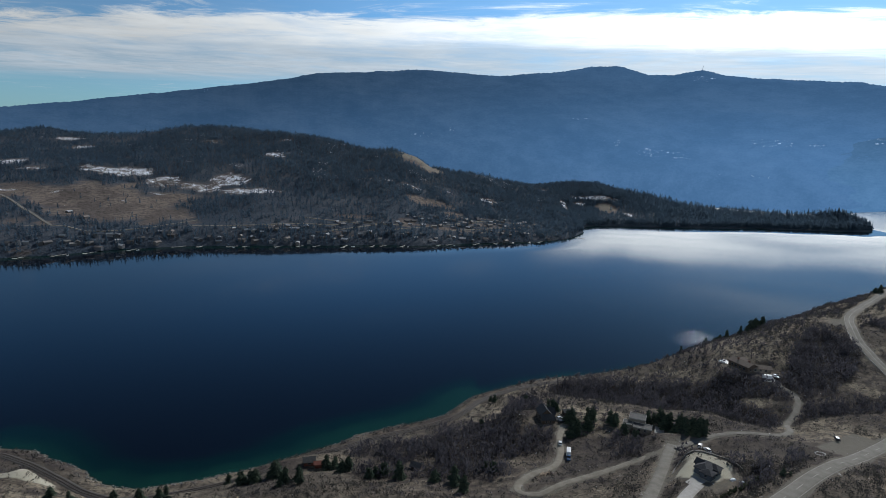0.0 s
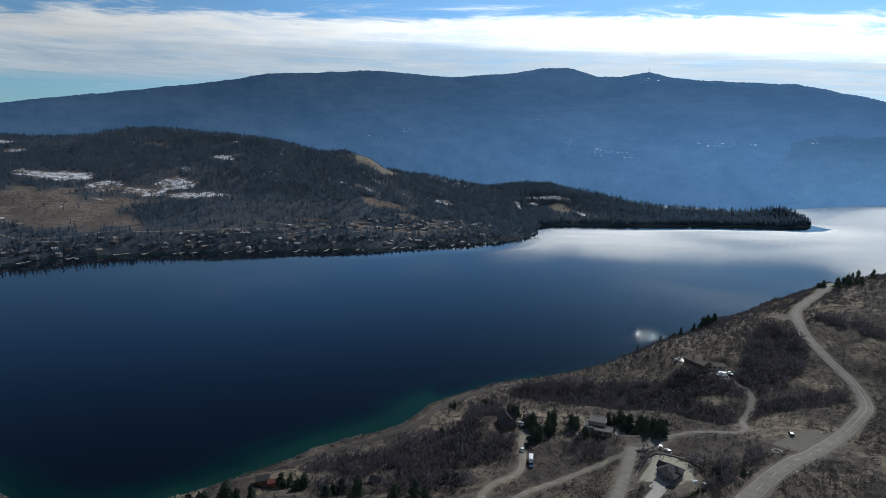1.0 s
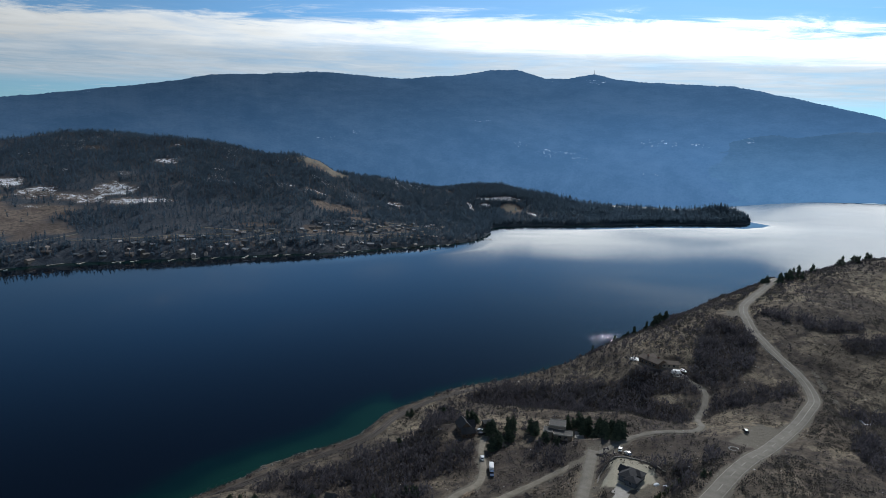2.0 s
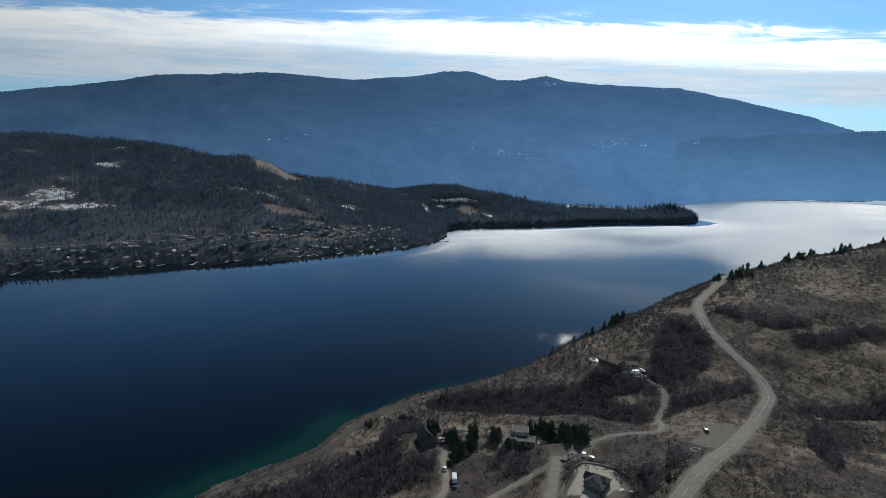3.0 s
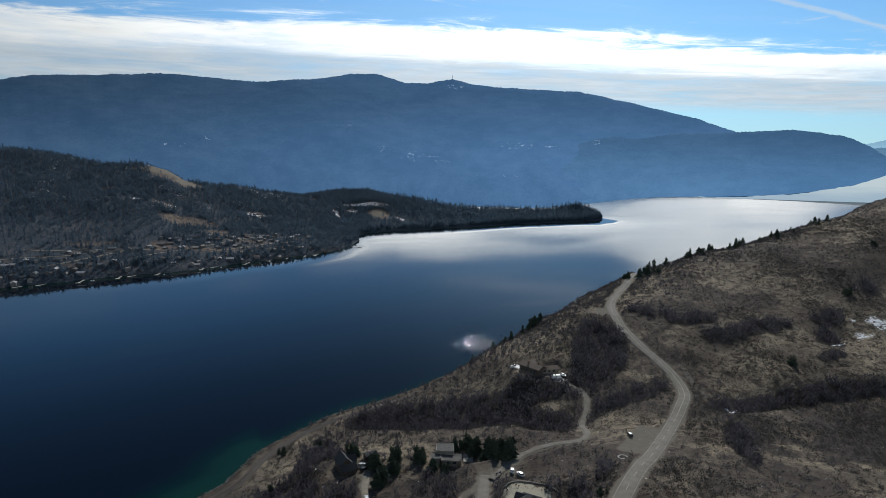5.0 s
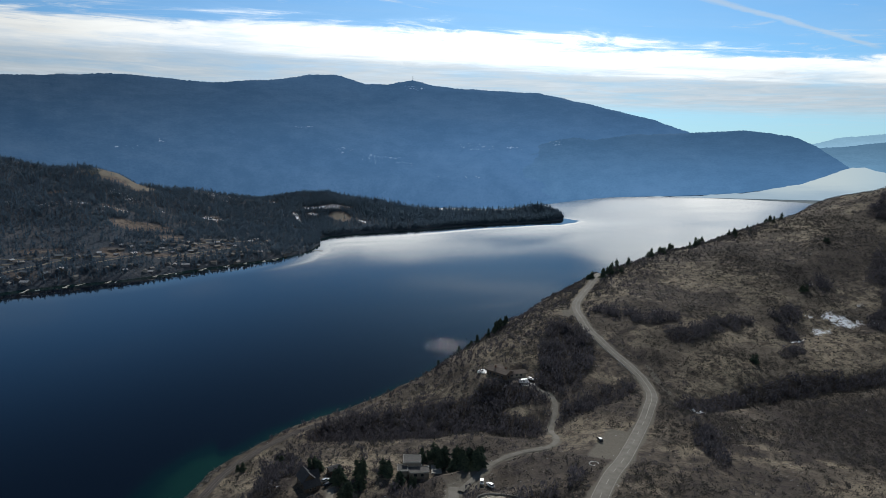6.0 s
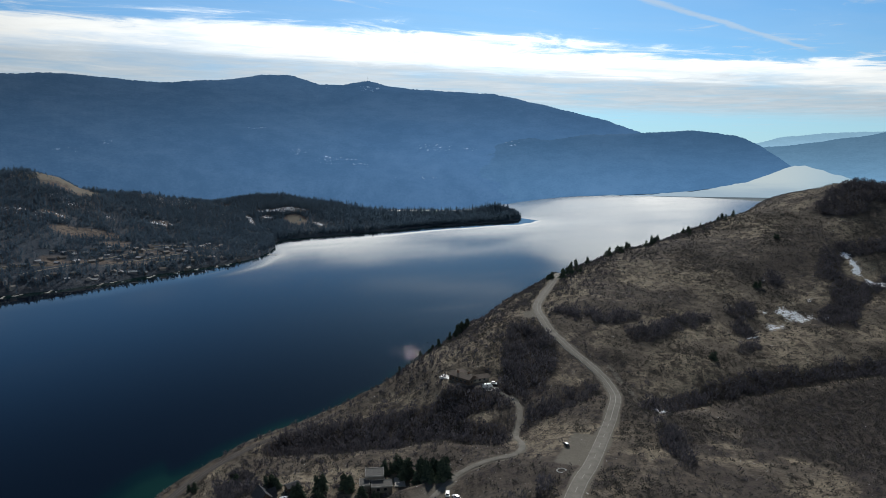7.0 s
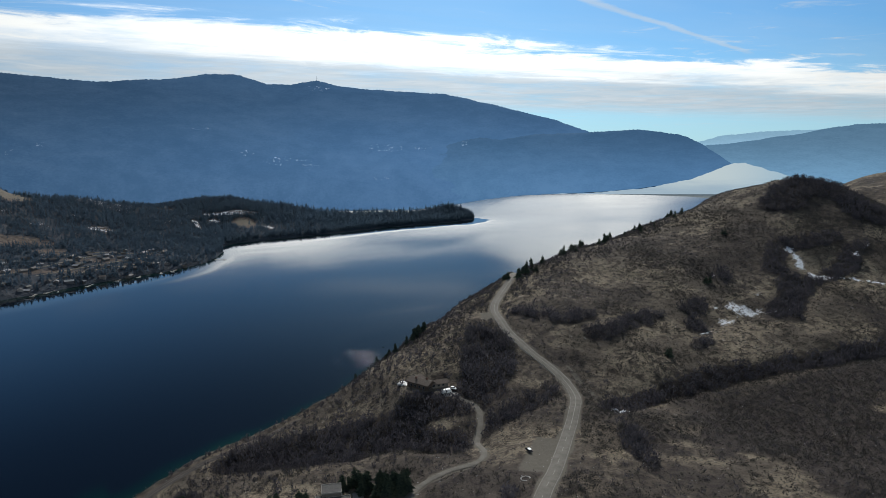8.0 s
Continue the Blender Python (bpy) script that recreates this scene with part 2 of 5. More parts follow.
def relief(x, y):
    x = np.where(x > 360, 360 + (x - 360) * 0.34, x)
    y = np.where(y > 440, 440 + (y - 440) * 0.34, y)
    table = np.array(RELIEF, float)
    ny, nx = table.shape
    out = 0.0
    u, v = np.clip((x - RELIEF_X) / RELIEF_CELL, 0, nx - 1.001), np.clip((y - RELIEF_Y) / RELIEF_CELL, 0, ny - 1.001)
    i, j = np.floor(u).astype(int), np.floor(v).astype(int)
    u, v = u - i, v - j
    spline = lambda s: ((1 - s) ** 3 / 6, (3 * s**3 - 6 * s * s + 4) / 6, (-3 * s**3 + 3 * s * s + 3 * s + 1) / 6, s**3 / 6)
    for a, wa in enumerate(spline(u)):
        for b, wb in enumerate(spline(v)):
            out = out + wa * wb * table[np.clip(j + b - 1, 0, ny - 1), np.clip(i + a - 1, 0, nx - 1)]
    return out


GULLIES = [  # line, half width, depth
    ([(95, 418), (113, 396), (129, 376), (146, 361), (168, 352), (182, 332), (190, 322)], 14, 5.0),
    ([(155, 383), (172, 368), (190, 366), (212, 355), (236, 358), (263, 378), (285, 410)], 16, 2.5),
    ([(200, 322), (214, 327), (236, 329), (258, 334)], 10, 3.0),
    ([(285, 302), (325, 303), (361, 297), (393, 292), (424, 283), (463, 270), (492, 261), (522, 249), (570, 232)], 12, 6.0),
    ([(440, 352), (500, 340), (560, 338), (640, 352)], 16, 4.0),
]


MOUNDS = [(818, 468, 72, 29), (905, 420, 80, -34), (842, 592, 44, 17), (1560, 760, 260, 72), (705, 545, 50, 6), (790, 560, 36, 8), (-197, 268, 9, 5)]  # x, y, radius, rise


def bare_height(x, y):
    """The hillside without its roads; below the lake's level it is the lake bed."""
    x, y = np.asarray(x, float), np.asarray(y, float)
    d, side = line_distance(SHORE_LINE, x, y)
    d = d * side + 5 * fbm(x, y, 40, 3)
    land = 2 + (1 - np.exp(-np.maximum(d, 0) / 35)) * relief(x, y)
    for line, half, depth in GULLIES:
        g, _ = line_distance(line, x, y)
        land = land - depth * np.exp(-((g / half) ** 2))
    for hx, hy, radius, rise in MOUNDS:
        land = land + rise * np.exp(-(np.hypot(x - hx, y - hy) / radius) ** 2)
    rough = ramp(d, 4, 60)
    land = land + rough * (5.0 * fbm(x, y, 90, 3) + 1.6 * fbm(x, y, 22, 3) + 0.5 * fbm(x, y, 6, 2))
    return np.where(d > 0, np.maximum(land, 0.6), np.maximum(-0.22 * -d, -60))


def smooth_line(points, step=3.0):
    """Even points along a rounded line through the given ones."""
    p = np.array(points, float)
    p = np.concatenate([[2 * p[0] - p[1]], p, [2 * p[-1] - p[-2]]])
    out = []
    for a, b, c, d in zip(p[:-3], p[1:-2], p[2:-1], p[3:]):
        n = max(2, int(np.hypot(*(c - b)) / step))
        for s in np.arange(n) / n:
            out.append(0.5 * (2 * b + (c - a) * s + (2 * a - 5 * b + 4 * c - d) * s * s + (3 * b - a - 3 * c + d) * s**3))
    return np.array(out + [p[-2]])


HIGHWAY = [(640, 660), (560, 640), (470, 600), (410, 546), (360, 502), (326, 468), (302, 425), (291, 388), (288, 364), (283, 340), (271, 319), (250, 300), (226, 281), (190, 252), (166, 234), (134, 207), (96, 176), (40, 130), (-40, 70)]
DRIVE_BENCH = [(214, 369), (219, 351), (212, 335), (197, 318), (188, 300), (176, 290), (158, 290), (143, 287), (129, 279), (117, 271)]
DRIVE_WIDE = [(117, 277), (109, 262), (101, 246), (85, 216), (66, 180), (50, 150)]
DRIVE_LOOP = [(112, 268), (87, 257), (60, 244), (46, 235), (38, 237), (38, 246), (46, 257), (58, 267), (64, 283), (67, 302), (73, 320), (77, 330)]
RAILWAY = [(-330, 205), (-262, 275), (-240, 296), (-214, 290), (-188, 277), (-165, 265), (-143, 262), (-112, 275), (-92, 289), (-66, 310), (-34, 334), (10, 364), (35, 398), (75, 428), (130, 448), (190, 476), (262, 520), (340, 572), (430, 616)]
DRIVE_HOUSE = [(92, 205), (100, 216), (107, 224)]
ROADS = {  # line, width, width of the cleared verge
    "highway": (HIGHWAY, 6.4, 1.3),
    "drive_bench": (DRIVE_BENCH, 2.9, 0.9),
    "drive_wide": (DRIVE_WIDE, 4.6, 1.2),
    "drive_loop": (DRIVE_LOOP, 3.1, 1.0),
    "railway": (RAILWAY, 4.6, 1.5),
    "drive_house": (DRIVE_HOUSE, 4.5, 0.6),
}


def road_profile(name):
    line, width, verge = ROADS[name]
    p = smooth_line(line)
    z = bare_height(p[:, 0], p[:, 1])
    if name == "railway":
        z[:] = 5.0
    for _ in range(12):
        z[1:-1] = (z[:-2] + 2 * z[1:-1] + z[2:]) / 4
    return np.column_stack([p, z]), width, verge


PROFILES = {name: road_profile(name) for name in ROADS}
PADS = [  # levelled ground: x, y, half length, half width, turn, height above the bare ground
    (199, 271, 31, 6, 38, 0.0), (308, 452, 14, 6, 60, 0.0), (113, 232, 16, 14, 38, 0.5), (208, 381, 15, 7, -30, 0.3),
    (112, 306, 14, 11, -20, 0.3), (64, 326, 13, 11, 5, 0.3), (-62, 283, 12, 8, 20, 0.0), (124, 277, 11, 9, 0, 0.0),
]


def ground_height(x, y):
    """The hillside with its roads and levelled pads cut in."""
    x, y = np.asarray(x, float), np.asarray(y, float)
    z = bare_height(x, y)
    for px, py, hl, hw, turn, lift in PADS:
        c, s = math.cos(radians(turn)), math.sin(radians(turn))
        u, v = (x - px) * c + (y - py) * s, -(x - px) * s + (y - py) * c
        far = np.hypot(np.maximum(np.abs(u) - hl, 0), np.maximum(np.abs(v) - hw, 0))
        cx = np.array([px - hl * c, px, px + hl * c])
        cy = np.array([py - hl * s, py, py + hl * s])
        ends = bare_height(cx, cy)
        level = np.interp(u, [-hl, 0, hl], ends) if hl > 30 else np.full_like(u, float(ends[1]) + lift)
        z = z + (level - z) * (1 - ramp(far, 0, 12))
    for name in ("railway", "drive_loop", "drive_bench", "drive_house", "drive_wide", "highway"):
        p, width, verge = PROFILES[name]
        near = np.full(x.shape, 1e9)
        level = np.zeros(x.shape)
        box = (x > p[:, 0].min() - 25) & (x < p[:, 0].max() + 25) & (y > p[:, 1].min() - 25) & (y < p[:, 1].max() + 25)
        if not box.any():
            continue
        xb, yb = x[box], y[box]
        nb, lb = near[box], level[box]
        for a, b in zip(p[:-1], p[1:]):
            d = b - a
            s = np.clip(((xb - a[0]) * d[0] + (yb - a[1]) * d[1]) / (d[0] ** 2 + d[1] ** 2 + 1e-9), 0, 1)
            q = np.hypot(xb - a[0] - s * d[0], yb - a[1] - s * d[1])
            closer = q < nb
            nb, lb = np.where(closer, q, nb), np.where(closer, a[2] + s * d[2], lb)
        zb = z[box]
        z[box] = zb + (lb - 0.18 - zb) * (1 - ramp(nb, width / 2 + verge * 0.6, width / 2 + verge + 7))
    return z


def spaced(parts):
    out = [parts[0][0]]
    for lo, hi, n in parts:
        out += list(np.linspace(lo, hi, n + 1)[1:])
    return np.array(out)


gx = spaced([(-2600, -700, 30), (-700, -280, 24), (-280, 420, 200), (420, 900, 96), (900, 1500, 60), (1500, 3000, 30)])
gy = spaced([(-2600, -300, 30), (-300, 120, 24), (120, 520, 124), (520, 760, 60), (760, 1400, 40)])
GX, GY = np.meshgrid(gx, gy)
GZ = ground_height(GX.ravel(), GY.ravel())

THICKETS = [  # lines of dense leafless brush with their half widths, along the gullies
    ([(92, 420), (113, 396), (129, 376), (146, 361), (168, 352), (182, 332), (190, 322)], 13),
    ([(108, 430), (135, 400), (155, 383), (172, 368), (190, 368), (212, 356), (236, 362), (263, 384), (285, 410)], 15),
    ([(240, 380), (262, 410), (282, 432)], 9),
    ([(200, 322), (214, 327), (236, 329), (262, 336)], 8),
    ([(290, 303), (325, 305), (361, 299), (393, 295), (424, 286), (463, 274), (492, 265), (522, 253), (570, 236)], 9),
]
CLUMPS = [  # and in clumps on the slopes
    ([(330, 440), (345, 405), (370, 403)], 9), ([(351, 374), (388, 380), (422, 384)], 11), ([(463, 373), (480, 380)], 10), ([(546, 403), (556, 406)], 8),
    ([(520, 326), (560, 340), (590, 352)], 15), ([(590, 345), (650, 338), (700, 350)], 11), ([(600, 380), (640, 400), (700, 375)], 12),
    ([(405, 330), (420, 331)], 6), ([(436, 346), (447, 360)], 8), ([(741, 450), (778, 455), (800, 420), (782, 378)], 30), ([(225, 228), (244, 254), (262, 272)], 6),
]
YARD_BRUSH = [  # and below the houses
    ([(-34, 300), (-5, 300), (20, 297), (42, 302), (56, 308)], 13), ([(10, 318), (36, 322), (52, 345), (58, 372)], 11),
    ([(-19, 286), (-2, 300), (19, 306), (41, 312), (50, 296), (33, 288), (10, 282)], 11), ([(-30, 262), (0, 262), (30, 262)], 8),
    ([(92, 290), (99, 276), (90, 268)], 7), ([(98, 298), (104, 292), (110, 290)], 5), ([(118, 262), (112, 250)], 4), ([(131, 238), (140, 232), (128, 222)], 6), ([(150, 236), (158, 244)], 4),
]
SNOW = [(290, 300, 4, 4), (502, 351, 17, 11), (474, 346, 13, 5), (537, 329, 7, 3), (524, 337, 6, 3), (541, 406, 5, 3), (693, 345, 16, 3), (436, 342, 6, 3), (546, 361, 6, 3), (484, 366, 7, 4)]
CREEK = [(648, 392), (636, 376), (623, 365), (618, 351), (628, 336), (636, 320), (647, 303), (664, 284)]   # snow lying in the stream bed


def brush(x, y):
    """How dense the brush stands, 0 to 1."""
    d = np.zeros(np.shape(x))
    for line, half in THICKETS + CLUMPS + YARD_BRUSH:
        q, _ = line_distance(line, x, y)
        d = np.maximum(d, 1 - ramp(q + 6 * fbm(x, y, 14, 3), half * 0.6, half * 1.25))
    far, side = line_distance(SHORE, x, y)
    d = np.maximum(d, 0.57 * (1 - ramp(far + 8 * fbm(x, y, 18, 3), 9, 24)) * ramp(x, -95, -70) * (1 - ramp(x, 420, 520)))
    low = ramp(x, 235, 320) * (1 - ramp(y, 235, 292)) * 0.5
    open_brush = ramp(fbm(x, y, 70, 4) + 0.3 * fbm(x, y, 15, 3) + low, -0.06, 0.22)
    return np.maximum(d, 0.58 * open_brush)


def snow_cover(x, y):
    s = np.zeros(np.shape(x))
    for px, py, rx, ry in SNOW:
        q = np.hypot((x - px) / rx, (y - py) / ry) + 1.6 * fbm(x, y, 9, 4)
        s = np.maximum(s, 0.8 * (1 - ramp(q, 0.45, 1.3)))
    q, _ = line_distance(CREEK, x, y)
    s = np.maximum(s, 1.1 * (1 - ramp(q + 5 * fbm(x, y, 10, 3), 1.0, 4.6)))
    return s


def hillside_material():
    m, n = material("dry_hillside")
    p = n.add("ShaderNodeNewGeometry", 0)
    scrub = n.add("ShaderNodeAttribute", 2, {"attribute_name": "scrub"})
    snow = n.add("ShaderNodeAttribute", 2, {"attribute_name": "snow"})
    bluff = n.add("ShaderNodeAttribute", 2, {"attribute_name": "bluff"})
    gravel = n.add("ShaderNodeAttribute", 2, {"attribute_name": "gravel"})
    big, mid, small = n.noise(p, 0.02, 5, 0.6), n.noise(p, 0.16, 5, 0.65), n.noise(p, 0.9, 5, 0.75)
    grass = n.mix(n.step(big, 0.38, 0.62), (0.128, 0.108, 0.085), (0.34, 0.285, 0.205))
    grass = n.mix(n.step(mid, 0.42, 0.66), grass, (0.072, 0.058, 0.047))
    grass = n.mix(n.step(small, 0.48, 0.60, 0, 0.8), grass, (0.04, 0.037, 0.034))
    earth = n.mix(n.step(small, 0.35, 0.65), (0.028, 0.025, 0.025), (0.085, 0.070, 0.061))
    c = n.mix(n.step(n.math("ADD", scrub, n.math("MULTIPLY_ADD", mid, 0.6, -0.3)), 0.25, 0.75), grass, earth)
    c = n.mix(n.step(n.math("ADD", gravel, n.math("MULTIPLY_ADD", mid, 0.5, -0.25)), 0.3, 0.8), c, n.mix(small, (0.115, 0.104, 0.086), (0.185, 0.168, 0.138)))
    c = n.mix(n.step(n.math("ADD", bluff, n.math("MULTIPLY_ADD", mid, 0.8, -0.4)), 0.4, 0.7), c, (0.40, 0.37, 0.29))
    c = n.mix(n.step(n.math("ADD", snow, n.math("MULTIPLY_ADD", n.noise(p, 0.42, 7, 0.85), 4.4, -2.35)), 0.45, 0.6), c, (0.8, 0.83, 0.86))
    finish(n, c, 0.95, n.math("ADD", n.math("MULTIPLY", mid, 0.7), n.math("MULTIPLY", small, 0.3)), 1.6, 0.1)
    return m


ground = thing("ground", np.column_stack([GX.ravel(), GY.ravel(), GZ]), sheet_faces(len(gx), len(gy)), hillside_material(), smooth=True,
               label="dry grassy hillside with gullies above the lake", category="hillside", kind="structure")
put_attribute(ground, "scrub", brush(GX.ravel(), GY.ravel()) + 0.3 * ramp(GX.ravel(), 215, 300) * (1 - ramp(GY.ravel(), 240, 290)))
put_attribute(ground, "snow", snow_cover(GX.ravel(), GY.ravel()))
_c, _s = math.cos(radians(40)), math.sin(radians(40))
_u, _w2 = (GX.ravel() - 115) * _c + (GY.ravel() - 236) * _s, -(GX.ravel() - 115) * _s + (GY.ravel() - 236) * _c
put_attribute(ground, "bluff", np.maximum(1 - ramp(np.hypot((GX.ravel() + 197) / 16, (GY.ravel() - 267) / 7), 0.6, 1.3), 0.9 * (1 - ramp(np.hypot(_u / 14, _w2 / 10.5) + 0.5 * fbm(GX.ravel(), GY.ravel(), 8, 2), 0.8, 1.15))))
verge = np.zeros(GX.size)
for _name in ("highway", "drive_wide", "drive_bench", "drive_loop", "drive_house"):
    _p, _w, _v = PROFILES[_name]
    _q, _ = line_distance([tuple(r[:2]) for r in _p[::2]], GX.ravel(), GY.ravel())
    verge = np.maximum(verge, 1 - ramp(_q, _w / 2 + _v * 0.5, _w / 2 + _v * 1.6))
for _x, _y, _a, _b, _t, _h in PADS[:4] + PADS[7:]:
    _c, _s = math.cos(radians(_t)), math.sin(radians(_t))
    _u, _w2 = (GX.ravel() - _x) * _c + (GY.ravel() - _y) * _s, -(GX.ravel() - _x) * _s + (GY.ravel() - _y) * _c
    verge = np.maximum(verge, (0.95 if _a > 13.5 and _h == 0.0 else 0.6) * (1 - ramp(np.hypot(np.maximum(np.abs(_u) - _a * 0.7, 0), np.maximum(np.abs(_w2) - _b * 0.7, 0)), 0, 5)))
_q, _ = line_distance([(299, 354), (290, 331), (284, 312), (275, 296)], GX.ravel(), GY.ravel())   # cut bank above the road
verge = np.maximum(verge, 0.9 * (1 - ramp(_q + 2 * fbm(GX.ravel(), GY.ravel(), 5, 2), 0.8, 3.0)))
put_attribute(ground, "gravel", verge)


# ---- the lake ----
def lake_material():
    m, n = material("lake_water")
    p = n.add("ShaderNodeNewGeometry", 0)
    shallow = n.add("ShaderNodeAttribute", 2, {"attribute_name": "shallow"})
    body = n.mix(n.step(shallow, 0.0, 0.45), (0.003, 0.0048, 0.0095), (0.002, 0.013, 0.013))
    body = n.mix(n.step(n.math("ADD", shallow, n.math("MULTIPLY_ADD", n.noise(p, 0.06, 3), 0.3, -0.15)), 0.45, 1.0), body, (0.006, 0.032, 0.022))
    warp = n.n.new("ShaderNodeMapping")
    n.put(warp.inputs["Vector"], p)
    warp.inputs["Scale"].default_value = (0.35, 1.0, 1.0)
    waves = n.math("ADD", n.math("MULTIPLY", n.noise(warp.outputs[0], 0.5, 4, 0.6), 0.5), n.math("MULTIPLY", n.noise(p, 2.0, 2), 0.15))
    lanes = n.step(n.noise(warp.outputs[0], 0.004, 5, 0.65), 0.38, 0.64)
    b = n.n.new("ShaderNodeBsdfPrincipled")
    n.put(b.inputs["Base Color"], body)
    lee = n.add("ShaderNodeAttribute", 2, {"attribute_name": "lee"})       # calm water under the wooded shore
    breeze = n.add("ShaderNodeAttribute", 2, {"attribute_name": "breeze"})
    shelter = n.add("ShaderNodeAttribute", 2, {"attribute_name": "shelter"})
    open_water = n.math("SUBTRACT", 1.0, lee)
    n.put(b.inputs["Roughness"], n.math("MULTIPLY_ADD", open_water, n.math("MULTIPLY_ADD", lanes, 0.045, 0.03), 0.025))
    b.inputs["IOR"].default_value = 1.333
    # normals tip towards the camera, so the water mirrors higher sky
    lean = n.n.new("ShaderNodeVectorMath")
    lean.operation = "SCALE"
    lean.inputs[0].default_value = (-0.5, -0.87, 0.0)
    n.put(lean.inputs["Scale"], n.math("MULTIPLY_ADD", open_water, breeze, n.math("MULTIPLY", lee, shelter)))
    lean = lean.outputs[0]
    bump = n.n.new("ShaderNodeBump")
    n.put(bump.inputs["Height"], waves)
    n.put(bump.inputs["Strength"], n.math("MULTIPLY_ADD", open_water, 0.4, 0.1))
    bump.inputs["Distance"].default_value = 0.016
    n.put(b.inputs["Normal"], bump.outputs[0])
    n.put(bump.inputs["Normal"], n.vmath("NORMALIZE", n.vmath("ADD", n.add("ShaderNodeNewGeometry", 1), lean)))  # tilted normals lift the reflections over the ridge
    o = n.n.new("ShaderNodeOutputMaterial")
    n.l.new(b.outputs[0], o.inputs[0])
    return m


# ---- the wooded peninsula across the lake ----
PEN_X = [-2600, -1300, -583, -534, -483, -403, -261, -150, -55, 56, 185, 246, 277, 303, 316, 358, 440, 560, 670, 790, 935, 1010, 1090, 1129]
PEN_FRONT = [100, 460, 780, 820, 868, 928, 968, 1004, 1028, 1080, 1140, 1184, 1240, 1300, 1372, 1412, 1432, 1448, 1480, 1510, 1524, 1530, 1550, 1587]
PEN_BACK = [3000, 2600, 2250, 2180, 2150, 2100, 2050, 2000, 1960, 1940, 1930, 1930, 1930, 1928, 1925, 1915, 1900, 1870, 1830, 1790, 1745, 1710, 1670, 1600]
PEN_CREST_X = [-2600, -1375, -1240, -1087, -848, -741, -601, -477, -363, -283, -203, -125, -85, -47, 14, 91, 169, 240, 290, 351, 431, 514, 579, 660, 735, 810, 953, 1010, 1070, 1100, 1129]
PEN_CREST = [120, 130, 154, 154, 160, 179, 188, 186, 182, 164, 152, 152, 142, 116, 98, 90, 74, 64, 66, 75, 79, 66, 53, 31, 20, 15, 16, 22, 35, 27, 0]


def pen_height(x, v):
    crest = np.interp(x, PEN_CREST_X, PEN_CREST)
    shape = np.interp(v, [0, 0.04, 0.12, 0.30, 0.5, 0.66, 0.8, 0.93, 1.0], [0, 0.10, 0.17, 0.34, 0.72, 1.0, 0.8, 0.3, 0])
    front, back = np.interp(x, PEN_X, PEN_FRONT), np.interp(x, PEN_X, PEN_BACK)
    y = front + v * (back - front)
    bumps = (18 * fbm(x, y, 260, 4) + 5 * fbm(x, y, 60, 3)) * ramp(v, 0.02, 0.25) * (1 - ramp(v, 0.85, 1)) * np.clip(crest / 90, 0.15, 1)
    return y, np.maximum(crest * shape + bumps + 1.5 * ramp(v, 0, 0.02) * (1 - ramp(v, 0.98, 1)), 0)


def pen_place(x, y):
    """Height of the peninsula at a place; below 0 outside it."""
    front, back = np.interp(x, PEN_X, PEN_FRONT), np.interp(x, PEN_X, PEN_BACK)
    v = (y - front) / (back - front)
    _, z = pen_height(x, np.clip(v, 0, 1))
    return np.where((v > 0.004) & (v < 0.99), z, -1.0)


px_ = np.concatenate([np.linspace(-2600, -800, 60), np.linspace(-790, 1129, 240)])
pv_ = np.concatenate([np.linspace(0, 0.1, 14), np.linspace(0.11, 1, 70)])
PXG, PVG = np.meshgrid(px_, pv_)
wobble = 14 * fbm(PXG.ravel(), PXG.ravel() * 0.3, 60, 3) * (PXG.ravel() < 1100)
PYG, PZG = pen_height(PXG.ravel(), PVG.ravel())
PYG = PYG + wobble * (1 - ramp(PVG.ravel(), 0.0, 0.2))
PZG = np.where((PVG.ravel() <= 0) | (PVG.ravel() >= 1), -4.0, PZG)

# clearings: x, y, half length, half width
SNOWFIELDS = [(-740, 1293, 44, 22), (-682, 1297, 34, 30), (-586, 1245, 24, 30), (-565, 1177, 15, 14), (-516, 1246, 40, 14), (-457, 1305, 34, 28), (-405, 1244, 43, 20), (-1072, 1753, 47, 24), (-966, 1622, 19, 18),
              (-975, 1353, 25, 40), (-862, 1295, 29, 16), (-707, 1096, 13, 9), (-429, 1515, 22, 14), (-799, 1088, 12, 10)]
SNOWSPOTS = [(-83, 1402, 30, 14), (106, 1442, 21, 18), (-129, 1400, 23, 9), (250, 1660, 30, 10), (306, 1542, 10, 60), (384, 1638, 50, 10), (439, 1644, 33, 12), (463, 1532, 14, 24), (-583, 1094, 13, 6),
             (-185, 1477, 20, 14), (-627, 1611, 36, 12), (352, 1600, 14, 10), (-440, 1660, 20, 8), (330, 1500, 10, 14)]
FIELDS = [(-650, 1090, 175, 120), (-628, 985, 80, 62), (-497, 1042, 50, 48), (-643, 1129, 52, 33), (-708, 1036, 42, 38), (-533, 1166, 54, 36), (-625, 1197, 34, 34), (-800, 1120, 70, 60), (-34, 1326, 47, 40), (15, 1250, 41, 28),
          (-75, 1132, 16, 26), (-609, 912, 21, 15), (422, 1572, 24, 36), (-156, 1138, 51, 8), (83, 1197, 58, 8), (-6, 1131, 63, 8), (-181, 1035, 37, 5), (-280, 1039, 26, 9), (-580, 807, 16, 8)]
BALDS = [(-88, 1640, 60, 60), (-40, 1600, 40, 34), (422, 1580, 26, 30)]
